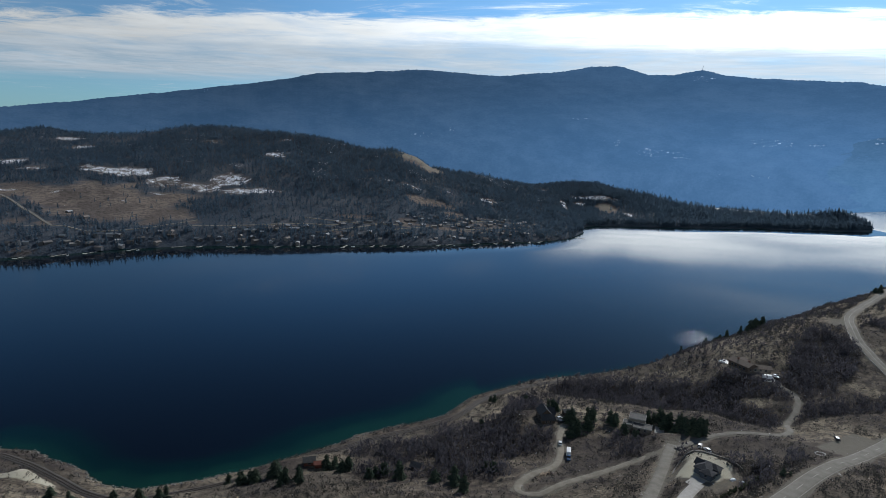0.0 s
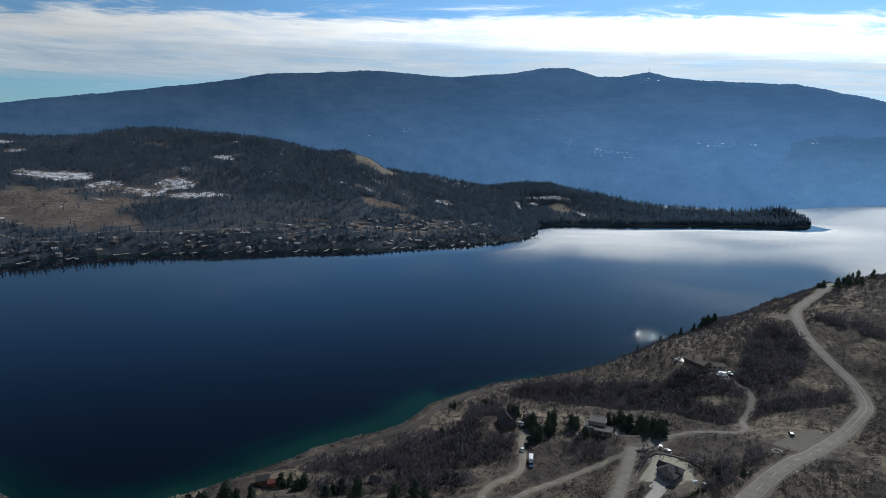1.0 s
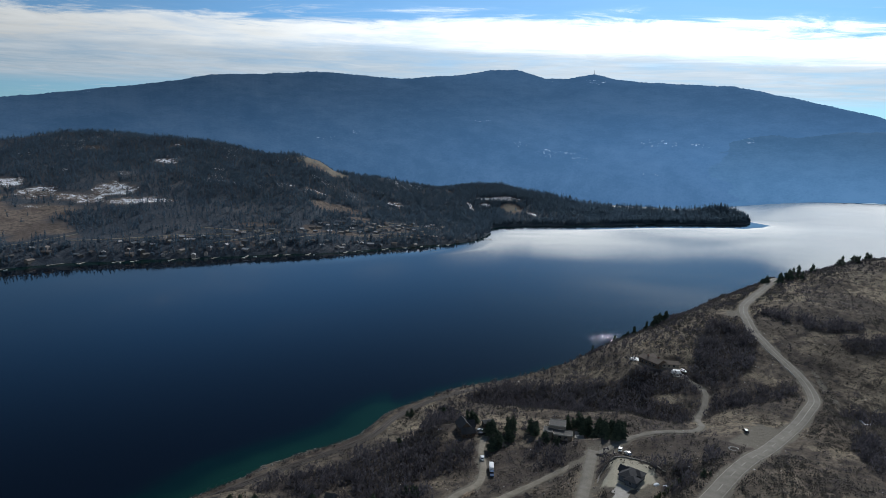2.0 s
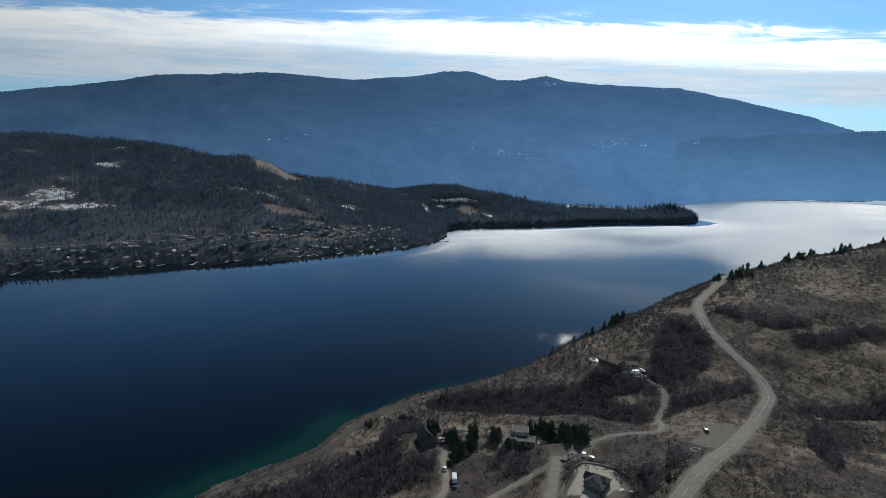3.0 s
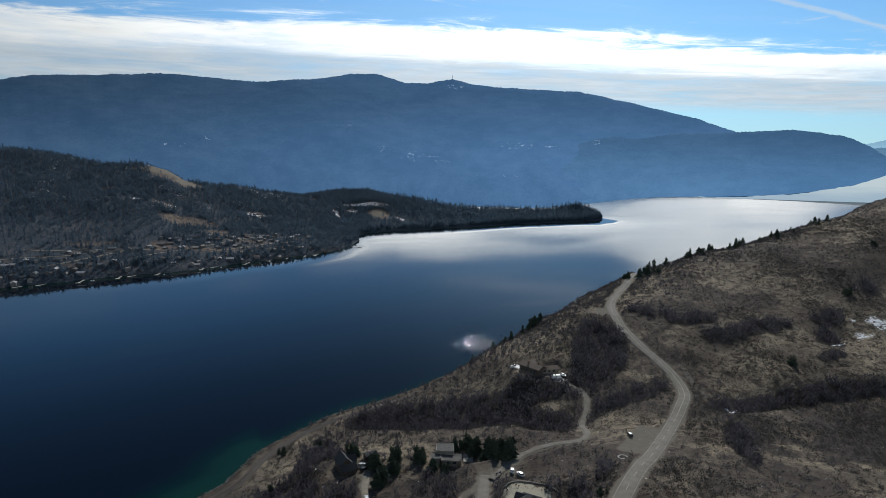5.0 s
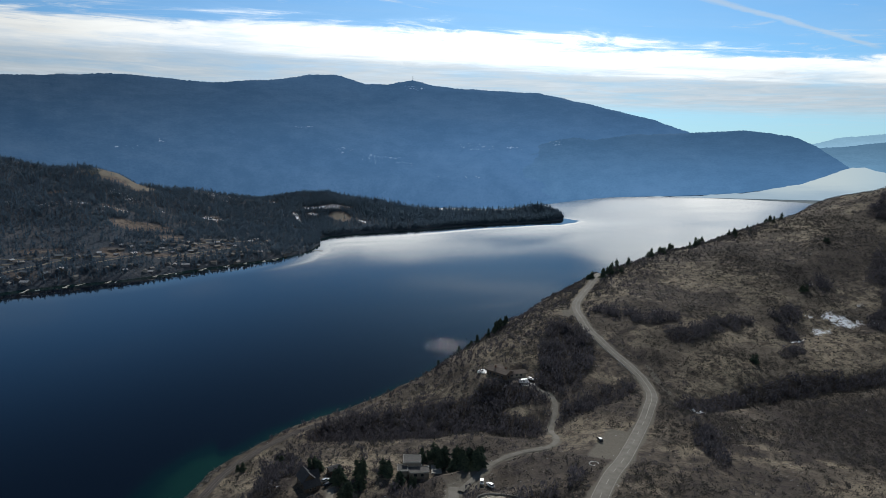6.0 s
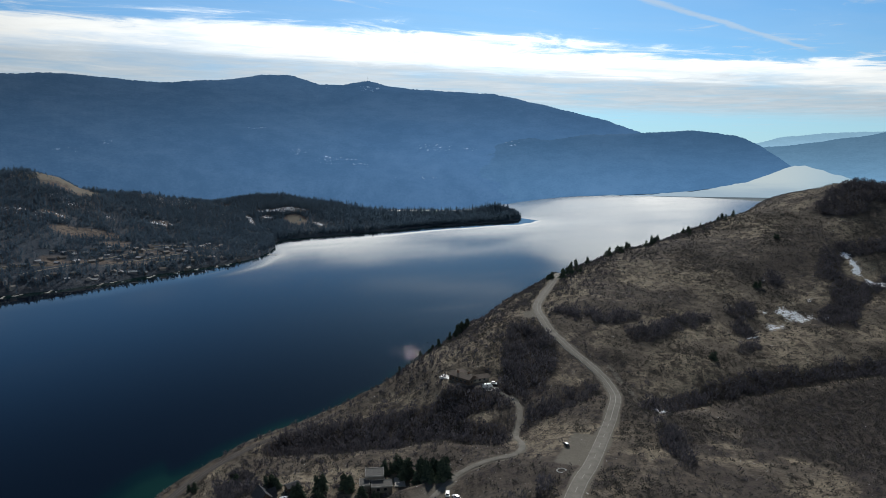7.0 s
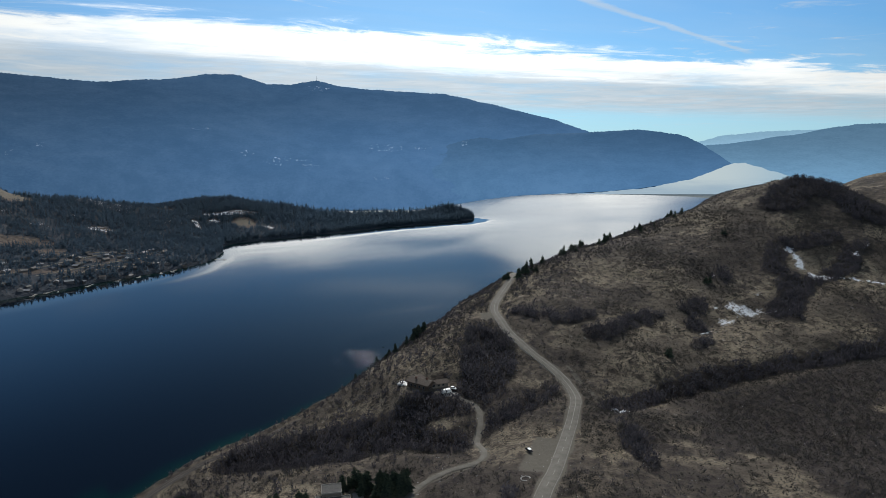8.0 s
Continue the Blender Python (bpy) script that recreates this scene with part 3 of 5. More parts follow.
CLEARINGS = [(c[0], c[1], c[2] * 1.35, c[3] * 1.35, 1.15) for c in SNOWFIELDS] + [(*c, 0.75) for c in SNOWSPOTS] + [(*c, 0.0) for c in FIELDS + BALDS]
LANES = [  # field roads and village streets
    [(-830, 1086), (-766, 1038), (-713, 1001), (-650, 949), (-591, 900)], [(-630, 885), (-579, 906), (-530, 896), (-478, 944), (-451, 983), (-422, 1026)], [(-256, 1105), (-193, 1102), (-131, 1104), (-69, 1113)],
    [(-106, 1068), (-48, 1113), (15, 1168), (85, 1231)], [(-6, 1112), (71, 1164), (154, 1220)], [(62, 1245), (134, 1254), (195, 1264)], [(15, 1094), (80, 1143), (161, 1180)], [(-218, 1024), (-166, 1065), (-111, 1110)],
    [(-420, 990), (-340, 1020), (-256, 1062), (-190, 1080)],
]


def clearing(x, y):
    open_, white = np.zeros(np.shape(x)), np.zeros(np.shape(x))
    for cx_, cy_, a, b, snow in CLEARINGS:
        q = np.hypot((x - cx_) / a, (y - cy_) / b) + 0.9 * fbm(x, y, 60, 3)
        inside = 1 - ramp(q, 0.8, 1.05)
        open_ = np.maximum(open_, inside)
        white = np.maximum(white, inside * (snow > 0) * np.clip(0.25 + 0.6 * snow + 0.8 * fbm(x, y, 50, 3), 0, 0.9))
    return open_, white


def peninsula_material():
    m, n = material("peninsula_ground")
    p = n.add("ShaderNodeNewGeometry", 0)
    field = n.add("ShaderNodeAttribute", 2, {"attribute_name": "field"})
    snow = n.add("ShaderNodeAttribute", 2, {"attribute_name": "snow"})
    bald = n.add("ShaderNodeAttribute", 2, {"attribute_name": "bald"})
    big, small = n.noise(p, 0.012, 5, 0.6), n.noise(p, 0.15, 4, 0.7)
    # forest floor tinted blue, with the air haze mixed into the colour
    c = n.mix(n.step(n.math("ADD", n.math("MULTIPLY", big, 0.6), n.math("MULTIPLY", small, 0.4)), 0.45, 0.62), (0.046, 0.059, 0.077), (0.085, 0.09, 0.1))
    plots = n.mix(n.step(n.noise(p, 0.02, 2, 0.4), 0.42, 0.56), (0.125, 0.103, 0.09), (0.185, 0.15, 0.125))
    c = n.mix(field, c, n.mix(n.step(small, 0.4, 0.7), plots, (0.06, 0.053, 0.048)))
    c = n.mix(bald, c, n.mix(small, (0.24, 0.215, 0.17), (0.15, 0.13, 0.105)))
    c = n.mix(n.step(n.math("ADD", snow, n.math("MULTIPLY_ADD", n.noise(p, 0.08, 8, 0.95), 5.2, -2.95)), 0.45, 0.62), c, (0.78, 0.81, 0.86))
    finish(n, c, 0.95, small, 3.0, 0.1)
    return m


peninsula = thing("peninsula", np.column_stack([PXG.ravel(), PYG, PZG]), sheet_faces(len(px_), len(pv_)), peninsula_material(), smooth=True,
                  label="low wooded peninsula with brown fields and old snow", category="peninsula", kind="structure")
_f, _s = clearing(PXG.ravel(), PYG)
put_attribute(peninsula, "field", _f)
_b = np.zeros(PXG.size)
for _cx, _cy, _a, _w2 in BALDS:
    _b = np.maximum(_b, 1 - ramp(np.hypot((PXG.ravel() - _cx) / _a, (PYG - _cy) / _w2) + 0.9 * fbm(PXG.ravel(), PYG, 40, 3), 0.6, 1.1))
put_attribute(peninsula, "bald", _b)
put_attribute(peninsula, "snow", np.maximum(_s, 0.5 * ramp(fbm(PXG.ravel(), PYG, 60, 3), 0.22, 0.36) * ramp(PVG.ravel(), 0.25, 0.4) * (PXG.ravel() < 600)))

# lake sheet, shallower towards the shores
lx = spaced([(-12000, -1200, 30), (-1200, -300, 60), (-300, 500, 200), (500, 1200, 60), (1200, 12000, 40)])
ly = spaced([(-12000, -300, 20), (-300, 200, 40), (200, 560, 110), (560, 1700, 130), (1700, 12000, 40)])
LX, LY = np.meshgrid(lx, ly)
_d, _side = line_distance(SHORE_LINE, LX.ravel(), LY.ravel())
_off = _d * -_side
_near = 1 - ramp(_off + 16 * fbm(LX.ravel(), LY.ravel(), 60, 3), 0, np.where(LX.ravel() < 30, 36, 20))
_front = np.interp(LX.ravel(), PEN_X, PEN_FRONT)
_pen = (1 - ramp(_front - LY.ravel() + 14 * fbm(LX.ravel(), LY.ravel(), 80, 3), 4, 26)) * 0.6 * (LX.ravel() < 1129)
lake = thing("water", np.column_stack([LX.ravel(), LY.ravel(), np.zeros(LX.size)]), sheet_faces(len(lx), len(ly)), lake_material(), smooth=True,
             label="calm deep blue lake with turquoise shallows", category="lake", kind="structure")
put_attribute(lake, "shallow", np.maximum(_near, _pen))
_reach = np.hypot(LX.ravel(), LY.ravel())
_gap = _front - LY.ravel()                      # open water in front of the peninsula
_lee = np.where(LX.ravel() < 1150, 1 - ramp(_gap + 16 * fbm(LX.ravel(), LY.ravel(), 60, 2), np.where(LX.ravel() < 300, 35, 55), np.where(LX.ravel() < 300, 110, 95)), 0) * (LY.ravel() < 1640)
put_attribute(lake, "lee", _lee)
# amounts of that tilt, set by place and distance to steer the reflections
put_attribute(lake, "shelter", 0.008 + 0.060 * ramp(LX.ravel(), 90, 275))
put_attribute(lake, "breeze", 0.018 + 0.052 * ramp(LX.ravel(), -480, 250) + 0.014 * ramp(LX.ravel(), 400, 800) + 0.03 * np.clip((_reach - 1550) / 900, 0, 1)
              + 0.032 * np.clip((_reach - 2450) / 900, 0, 1) + ramp(_reach, 900, 1500) * 0.012 * fbm(LX.ravel() * 0.5 + LY.ravel() * 0.2, LY.ravel() - 0.4 * LX.ravel(), 260, 3))


# ---- the far shore: backdrops of forested mountains in the haze ----
def backdrop_material(name, dark, light, glow, amount, haze=(0.0, 420.0), sunward=(0.85, 1.4)):
    """Forest with its haze as emission: more glow towards the water and the sun."""
    m, n = material(name)
    p = n.add("ShaderNodeNewGeometry", 0)
    sep = n.n.new("ShaderNodeSeparateXYZ")
    n.put(sep.inputs[0], p)
    deep = n.n.new("ShaderNodeCombineXYZ")      # along the range and up it
    n.put(deep.inputs[0], n.math("MULTIPLY", n.math("ARCTAN2", sep.outputs[0], sep.outputs[1]), 2600.0))
    n.put(deep.inputs[1], n.math("MULTIPLY", sep.outputs[2], 1.6))
    deep = deep.outputs[0]
    big, mid, fine = n.noise(deep, 0.0028, 6, 0.6, 0.5), n.noise(deep, 0.014, 5, 0.65), n.noise(deep, 0.09, 4, 0.75)
    f = n.math("ADD", n.math("MULTIPLY", big, 0.45), n.math("ADD", n.math("MULTIPLY", mid, 0.3), n.math("MULTIPLY", fine, 0.25)))
    c = n.mix(n.step(f, 0.4, 0.62), dark, light)
    snow = n.add("ShaderNodeAttribute", 2, {"attribute_name": "snow"})
    flakes = n.step(n.math("ADD", snow, n.math("MULTIPLY_ADD", n.noise(deep, 0.055, 4, 0.8), 3.6, -2.2)), 0.5, 0.62)
    c = n.mix(n.math("MULTIPLY", flakes, n.step(snow, 0.05, 0.3)), c, (0.75, 0.8, 0.86))
    # the haze itself, made as emission over the forest colour
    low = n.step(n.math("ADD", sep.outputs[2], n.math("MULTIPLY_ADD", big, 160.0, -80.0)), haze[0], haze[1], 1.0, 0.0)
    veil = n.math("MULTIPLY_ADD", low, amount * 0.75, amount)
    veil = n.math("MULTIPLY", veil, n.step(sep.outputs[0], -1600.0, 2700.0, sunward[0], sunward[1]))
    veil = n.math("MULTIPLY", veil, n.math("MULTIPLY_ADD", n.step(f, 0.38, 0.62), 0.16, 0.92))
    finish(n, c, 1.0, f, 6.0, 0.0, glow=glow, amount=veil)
    return m


# places where old snow shows on the far slopes: azimuth, elevation, half width, half height, in degrees
FAR_SNOW = [(21.9, 6.2, 1.3, 0.35), (17.8, 6.3, 0.7, 0.12), (12.1, 2.5, 1.0, 0.28), (0.4, 1.2, 0.6, 0.3), (-2.4, 0.55, 1.2, 0.25), (-21.5, 3.5, 0.5, 0.35), (-25.2, 3.0, 0.7, 0.15), (-36.5, 1.0, 0.6, 0.12),
            (27.4, 1.1, 2.4, 0.4), (31.2, 1.0, 1.2, 0.3), (21.0, -0.6, 1.2, 0.3), (18.5, -0.1, 2.5, 0.5), (27.2, -1.7, 1.4, 0.22), (24.2, -1.75, 0.8, 0.12), (34.8, 1.5, 0.9, 0.3), (15.0, 0.6, 1.6, 0.35)]


def mountain(name, table, foot, depth, rows, mat, label, rough=40.0, step=0.07):
    """A range seen across the lake: table of azimuth, crest elevation; foot and crest distances by azimuth."""
    az = np.arange(table[0][0], table[-1][0] + step / 2, step)
    el = np.interp(az, [r[0] for r in table], [r[1] for r in table]) + 0.10 * fbm(az, 0 * az + rough, 1.3, 4)
    df = np.interp(az, [r[0] for r in foot], [r[1] for r in foot])
    dc = np.interp(az, [r[0] for r in depth], [r[1] for r in depth])
    A, Sx = np.meshgrid(np.radians(az), np.concatenate([np.linspace(0, 1, rows), [1.06, 1.12]]))
    D = df + (dc - df) * Sx
    top = 180 + dc * np.tan(np.radians(el))
    rise = np.where(Sx <= 1, 0.55 * Sx + 0.45 * Sx**2.2, np.where(Sx < 1.08, 0.94, 0.6))
    gully = fbm(A * 4000, D * 1.6, 800, 5) * 2.4 + 0.3 * fbm(A * 4000, D * 1.5, 160, 3)
    Z = top * rise + rough * gully * np.sin(np.pi * np.clip(Sx, 0, 1)) ** 0.8 * np.clip(top / 500, 0.15, 1)
    Z = np.where(Sx >= 1, Z + np.where(Sx == 1, 5.5 * fbm(A * 4800, D, 7, 2), 0), Z)
    Z = np.where(Sx == 0, -20, Z)
    ob = thing(name, np.stack([D * np.sin(A), D * np.cos(A), Z], -1).reshape(-1, 3), sheet_faces(len(az), rows + 2), mat, smooth=True,
               label=label, category="mountain", kind="structure")
    rise_at, turn_at, white = np.degrees(np.arctan2(Z - 180, D)), np.degrees(A), np.zeros(A.shape)
    for sa, se, wa, we in FAR_SNOW:
        white = np.maximum(white, 1 - ramp(np.hypot((turn_at - sa) / wa, (rise_at - se) / we), 0.5, 1.4))
    put_attribute(ob, "snow", 0.62 * white.ravel())
    return ob


def plane_at(depth, az):
    return depth / math.cos(radians(az - 33.4))


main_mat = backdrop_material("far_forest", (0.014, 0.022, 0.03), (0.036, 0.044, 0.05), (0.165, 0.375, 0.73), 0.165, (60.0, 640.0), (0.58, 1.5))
# foot drawn out over the water: the lower slope stands in for its reflection
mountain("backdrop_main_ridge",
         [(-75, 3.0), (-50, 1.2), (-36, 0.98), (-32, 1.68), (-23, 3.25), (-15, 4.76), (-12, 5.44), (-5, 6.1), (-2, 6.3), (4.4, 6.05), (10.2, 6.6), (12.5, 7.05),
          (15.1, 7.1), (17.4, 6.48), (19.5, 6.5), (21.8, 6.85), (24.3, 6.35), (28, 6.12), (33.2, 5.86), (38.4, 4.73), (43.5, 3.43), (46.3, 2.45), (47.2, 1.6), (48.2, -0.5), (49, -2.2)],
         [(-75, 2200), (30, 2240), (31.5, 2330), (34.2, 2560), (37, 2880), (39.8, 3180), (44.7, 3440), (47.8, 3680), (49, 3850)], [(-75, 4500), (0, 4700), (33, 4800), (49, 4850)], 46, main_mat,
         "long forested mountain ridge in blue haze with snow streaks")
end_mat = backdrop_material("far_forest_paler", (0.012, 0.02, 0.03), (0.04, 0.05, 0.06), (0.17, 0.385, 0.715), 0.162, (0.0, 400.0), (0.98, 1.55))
# this foot, too, follows the outline of the mirrored hill
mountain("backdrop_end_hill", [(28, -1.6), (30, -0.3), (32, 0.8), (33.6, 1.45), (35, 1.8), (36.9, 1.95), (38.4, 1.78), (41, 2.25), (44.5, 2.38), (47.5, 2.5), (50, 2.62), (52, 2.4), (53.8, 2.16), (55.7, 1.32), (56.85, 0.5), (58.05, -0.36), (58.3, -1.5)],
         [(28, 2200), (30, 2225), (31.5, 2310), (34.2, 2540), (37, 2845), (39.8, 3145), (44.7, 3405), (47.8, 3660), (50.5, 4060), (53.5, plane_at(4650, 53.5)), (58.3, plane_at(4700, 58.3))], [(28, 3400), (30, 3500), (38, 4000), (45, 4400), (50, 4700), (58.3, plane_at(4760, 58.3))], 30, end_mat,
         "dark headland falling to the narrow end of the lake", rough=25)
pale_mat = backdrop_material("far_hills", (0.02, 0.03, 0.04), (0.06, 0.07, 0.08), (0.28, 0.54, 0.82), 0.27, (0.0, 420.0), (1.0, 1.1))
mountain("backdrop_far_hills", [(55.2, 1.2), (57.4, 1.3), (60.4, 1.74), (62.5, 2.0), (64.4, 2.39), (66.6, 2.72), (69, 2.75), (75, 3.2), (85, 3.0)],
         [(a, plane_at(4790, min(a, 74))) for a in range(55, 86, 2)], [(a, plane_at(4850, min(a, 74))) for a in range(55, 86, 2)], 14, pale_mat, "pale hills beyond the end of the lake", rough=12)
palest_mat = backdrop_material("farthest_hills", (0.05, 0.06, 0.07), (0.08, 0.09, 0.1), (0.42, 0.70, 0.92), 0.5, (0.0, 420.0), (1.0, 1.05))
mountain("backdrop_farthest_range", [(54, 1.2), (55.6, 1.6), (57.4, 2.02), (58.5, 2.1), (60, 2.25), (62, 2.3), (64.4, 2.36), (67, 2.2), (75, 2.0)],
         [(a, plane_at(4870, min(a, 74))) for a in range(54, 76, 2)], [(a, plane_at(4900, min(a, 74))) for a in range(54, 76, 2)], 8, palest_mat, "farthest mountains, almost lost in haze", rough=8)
# upright glowing sheet for the lake's far arm: haze and reflected cloud as emission
arm_mat, _n = material("glowing_lake_arm")
_p = _n.add("ShaderNodeNewGeometry", 0)
_sep = _n.n.new("ShaderNodeSeparateXYZ")
_n.put(_sep.inputs[0], _p)
_turn = _n.n.new("ShaderNodeMapping")
_n.put(_turn.inputs["Vector"], _p)
_turn.inputs["Scale"].default_value = (1.0, 1.0, 9.0)
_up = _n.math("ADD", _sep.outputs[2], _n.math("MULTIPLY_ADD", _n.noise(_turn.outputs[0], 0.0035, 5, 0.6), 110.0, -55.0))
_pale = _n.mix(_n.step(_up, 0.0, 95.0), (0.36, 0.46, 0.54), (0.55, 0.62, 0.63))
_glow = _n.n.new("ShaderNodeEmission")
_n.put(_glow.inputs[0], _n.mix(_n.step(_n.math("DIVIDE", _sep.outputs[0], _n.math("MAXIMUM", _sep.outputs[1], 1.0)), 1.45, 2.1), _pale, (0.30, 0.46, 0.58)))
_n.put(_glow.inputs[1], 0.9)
_out = _n.n.new("ShaderNodeOutputMaterial")
_n.l.new(_glow.outputs[0], _out.inputs[0])
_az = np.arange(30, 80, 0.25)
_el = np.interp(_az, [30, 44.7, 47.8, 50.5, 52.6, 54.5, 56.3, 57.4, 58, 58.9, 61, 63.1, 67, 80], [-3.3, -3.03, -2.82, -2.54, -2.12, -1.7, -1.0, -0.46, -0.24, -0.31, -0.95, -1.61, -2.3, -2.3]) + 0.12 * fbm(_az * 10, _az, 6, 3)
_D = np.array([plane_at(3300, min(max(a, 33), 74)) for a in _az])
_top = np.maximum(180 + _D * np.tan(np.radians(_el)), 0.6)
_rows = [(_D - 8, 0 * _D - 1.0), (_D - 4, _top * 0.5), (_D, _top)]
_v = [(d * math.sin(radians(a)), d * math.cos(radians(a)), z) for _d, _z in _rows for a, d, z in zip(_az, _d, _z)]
thing("backdrop_lake_arm", _v, sheet_faces(len(_az), 3), arm_mat, label="upright glowing backdrop painted as the pale hazy far arm of the lake", category="lake", kind="structure")


# ---- woods and brush ----
rng = np.random.RandomState(3)


def spire_trees(x, y, z, h, r, blades=12):
    """Many small spired conifers: each a loose whorl of drooping blades under a pointed top."""
    n = len(x)
    k = np.arange(blades)[None, :]
    t = (k + rng.rand(n, blades)) / blades
    a = rng.rand(n, blades) * 2 * math.pi
    reach = r[:, None] * ((1 - t) ** 0.8 + 0.12) * rng.uniform(0.7, 1.25, (n, blades))
    wide = 0.55 * reach + 0.12 * r[:, None]
    top = z[:, None] + h[:, None] * (0.1 + 0.9 * t)
    c, s = np.cos(a), np.sin(a)
    drop = 0.16 * h[:, None] * rng.uniform(0.6, 1.4, (n, blades))
    p0 = np.stack([x[:, None] + 0 * c, y[:, None] + 0 * s, top + 0.06 * h[:, None]], -1)
    p1 = np.stack([x[:, None] + reach * c - wide * s, y[:, None] + reach * s + wide * c, top - drop], -1)
    p2 = np.stack([x[:, None] + reach * c + wide * s, y[:, None] + reach * s - wide * c, top - drop * 0.8], -1)
    verts = np.stack([p0, p1, p2], 2).reshape(-1, 3)
    return verts, np.arange(len(verts)).reshape(-1, 3)


def clumps(x, y, z, h, r, count, size, upright=0.5):
    """Leafless or leafy bushes: each a loose heap of small blades standing in a rounded crown."""
    n = len(x)
    u = rng.rand(n, count, 3) * 2 - 1
    u /= np.maximum(np.linalg.norm(u, axis=2, keepdims=True), 0.35)
    centre = np.stack([x[:, None] + u[..., 0] * r[:, None], y[:, None] + u[..., 1] * r[:, None], z[:, None] + h[:, None] * (0.5 + 0.5 * u[..., 2])], -1)
    a = rng.randn(n, count, 3) * size[:, None, None]
    b = rng.randn(n, count, 3) * size[:, None, None]
    b[..., 2] += upright * size[:, None] * 2 * np.sign(b[..., 2])
    tri = np.stack([centre - a * 0.6, centre + a * 0.6, centre + b], 2)
    verts = tri.reshape(-1, 3)
    return verts, np.arange(len(verts)).reshape(-1, 3)


# needles lifted towards blue: the haze over the lake is put into their colour
conifer_hazed = islands("hazed_conifer_needles", (0.055, 0.088, 0.125), (0.102, 0.142, 0.182), 0.55, 0.3)
# twig tones carry the blue-grey cast of haze and shadow
brush_mat = islands("leafless_brush", (0.056, 0.055, 0.067), (0.135, 0.126, 0.136), 0.28, 0.45)
sage_mat = islands("sagebrush", (0.045, 0.045, 0.047), (0.12, 0.113, 0.097), 0.3, 0.4)

# peninsula forest
_n = 76000
_x = rng.uniform(-1400, 1122, _n)
_v = rng.rand(_n) ** 0.8 * 0.78 + 0.004
_y, _z = pen_height(_x, _v)
_open, _ = clearing(_x, _y)
_thin = 0.42 + 0.58 * ramp(fbm(_x, _y, 110, 4) + 0.25 * ramp(_v, 0.25, 0.4), -0.15, 0.1)
_lane = np.full(_n, 1e9)
for _l in LANES:
    _lane = np.minimum(_lane, line_distance(_l, _x, _y)[0])
_town = ((_v < 0.2) & (_x < 300) & (_x > -300)) * 0.12
_keep = (rng.rand(_n) < _thin - _town) & (_open < 0.3 + 0.8 * (rng.rand(_n) < 0.035)) & (_z > 0.8) & (_lane > 6)
_x, _y, _z = _x[_keep], _y[_keep], _z[_keep]
_h = rng.uniform(5.5, 12, len(_x)) * (0.75 + 0.5 * rng.rand(len(_x))) * np.where(rng.rand(len(_x)) < 0.16, 1 + 0.9 * ramp(_x, 300, 700), 1 - 0.15 * ramp(_x, 300, 700))
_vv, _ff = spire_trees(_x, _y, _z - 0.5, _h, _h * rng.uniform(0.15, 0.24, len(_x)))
thing("peninsula_forest", _vv, _ff, conifer_hazed, label="dark conifer forest covering the peninsula", category="forest", kind="stuff")
# a fringe of tall trees along the water
_x = np.concatenate([rng.uniform(-600, 1115, 900), rng.uniform(280, 1115, 700)])
_v = rng.uniform(0.006, 0.05, len(_x)) + (np.maximum(_x - 900, 0) / 200) * rng.rand(len(_x)) * 0.4
_y, _z = pen_height(_x, _v)
_h = rng.uniform(7, 16, len(_x)) * (1 + 0.35 * ramp(_x, 350, 800))
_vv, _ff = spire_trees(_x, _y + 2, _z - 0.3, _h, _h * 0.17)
thing("shoreline_trees", _vv, _ff, conifer_hazed, label="row of tall conifers along the peninsula's water edge", category="forest", kind="stuff")
# far skyline trees on the main ridge are too small to tell apart

# near brush
_n = 50000
_x, _y = rng.uniform(-230, 860, _n), rng.uniform(140, 660, _n)
_d, _sd = line_distance(SHORE_LINE, _x, _y)
_dens = brush(_x, _y)
_road = np.full(_n, 1e9)
for _name, (_p, _w, _vg) in PROFILES.items():
    _q, _ = line_distance([tuple(r[:2]) for r in _p[::2]], _x, _y)
    _road = np.minimum(_road, _q - _w / 2 - _vg + (1.5 if _name == "railway" else 0))
for _px, _py, _a, _b, _t, _l in PADS:
    _c, _s = math.cos(radians(_t)), math.sin(radians(_t))
    _u, _w2 = (_x - _px) * _c + (_y - _py) * _s, -(_x - _px) * _s + (_y - _py) * _c
    _road = np.minimum(_road, np.hypot(np.maximum(np.abs(_u) - _a, 0), np.maximum(np.abs(_w2) - _b, 0)) - 1)
free_of = lambda clear: (_sd > 0) & (_d > 3) & (_road > clear)
_keep = free_of(1.5) & (rng.rand(_n) < np.where(_dens > 0.6, 0.95, 0.5 * _dens)) & (snow_cover(_x, _y) < 0.4)
bx, by, bd = _x[_keep], _y[_keep], _dens[_keep]
bh = np.where(bd > 0.6, rng.uniform(2.4, 6.0, len(bx)), rng.uniform(1.0, 2.2, len(bx)))
_vv, _ff = clumps(bx, by, ground_height(bx, by) - 0.2, bh, bh * 0.55, 40, bh * 0.09, 1.0)
thing("thicket", _vv, _ff, brush_mat, label="dense leafless brown brush filling the gullies", category="brush", kind="stuff")
# taller bushes dotted over the slopes above the shore
_n = 16000
_x, _y = rng.uniform(60, 720, _n), rng.uniform(300, 640, _n)
_d, _sd = line_distance(SHORE_LINE, _x, _y)
_road = np.full(_n, 1e9)
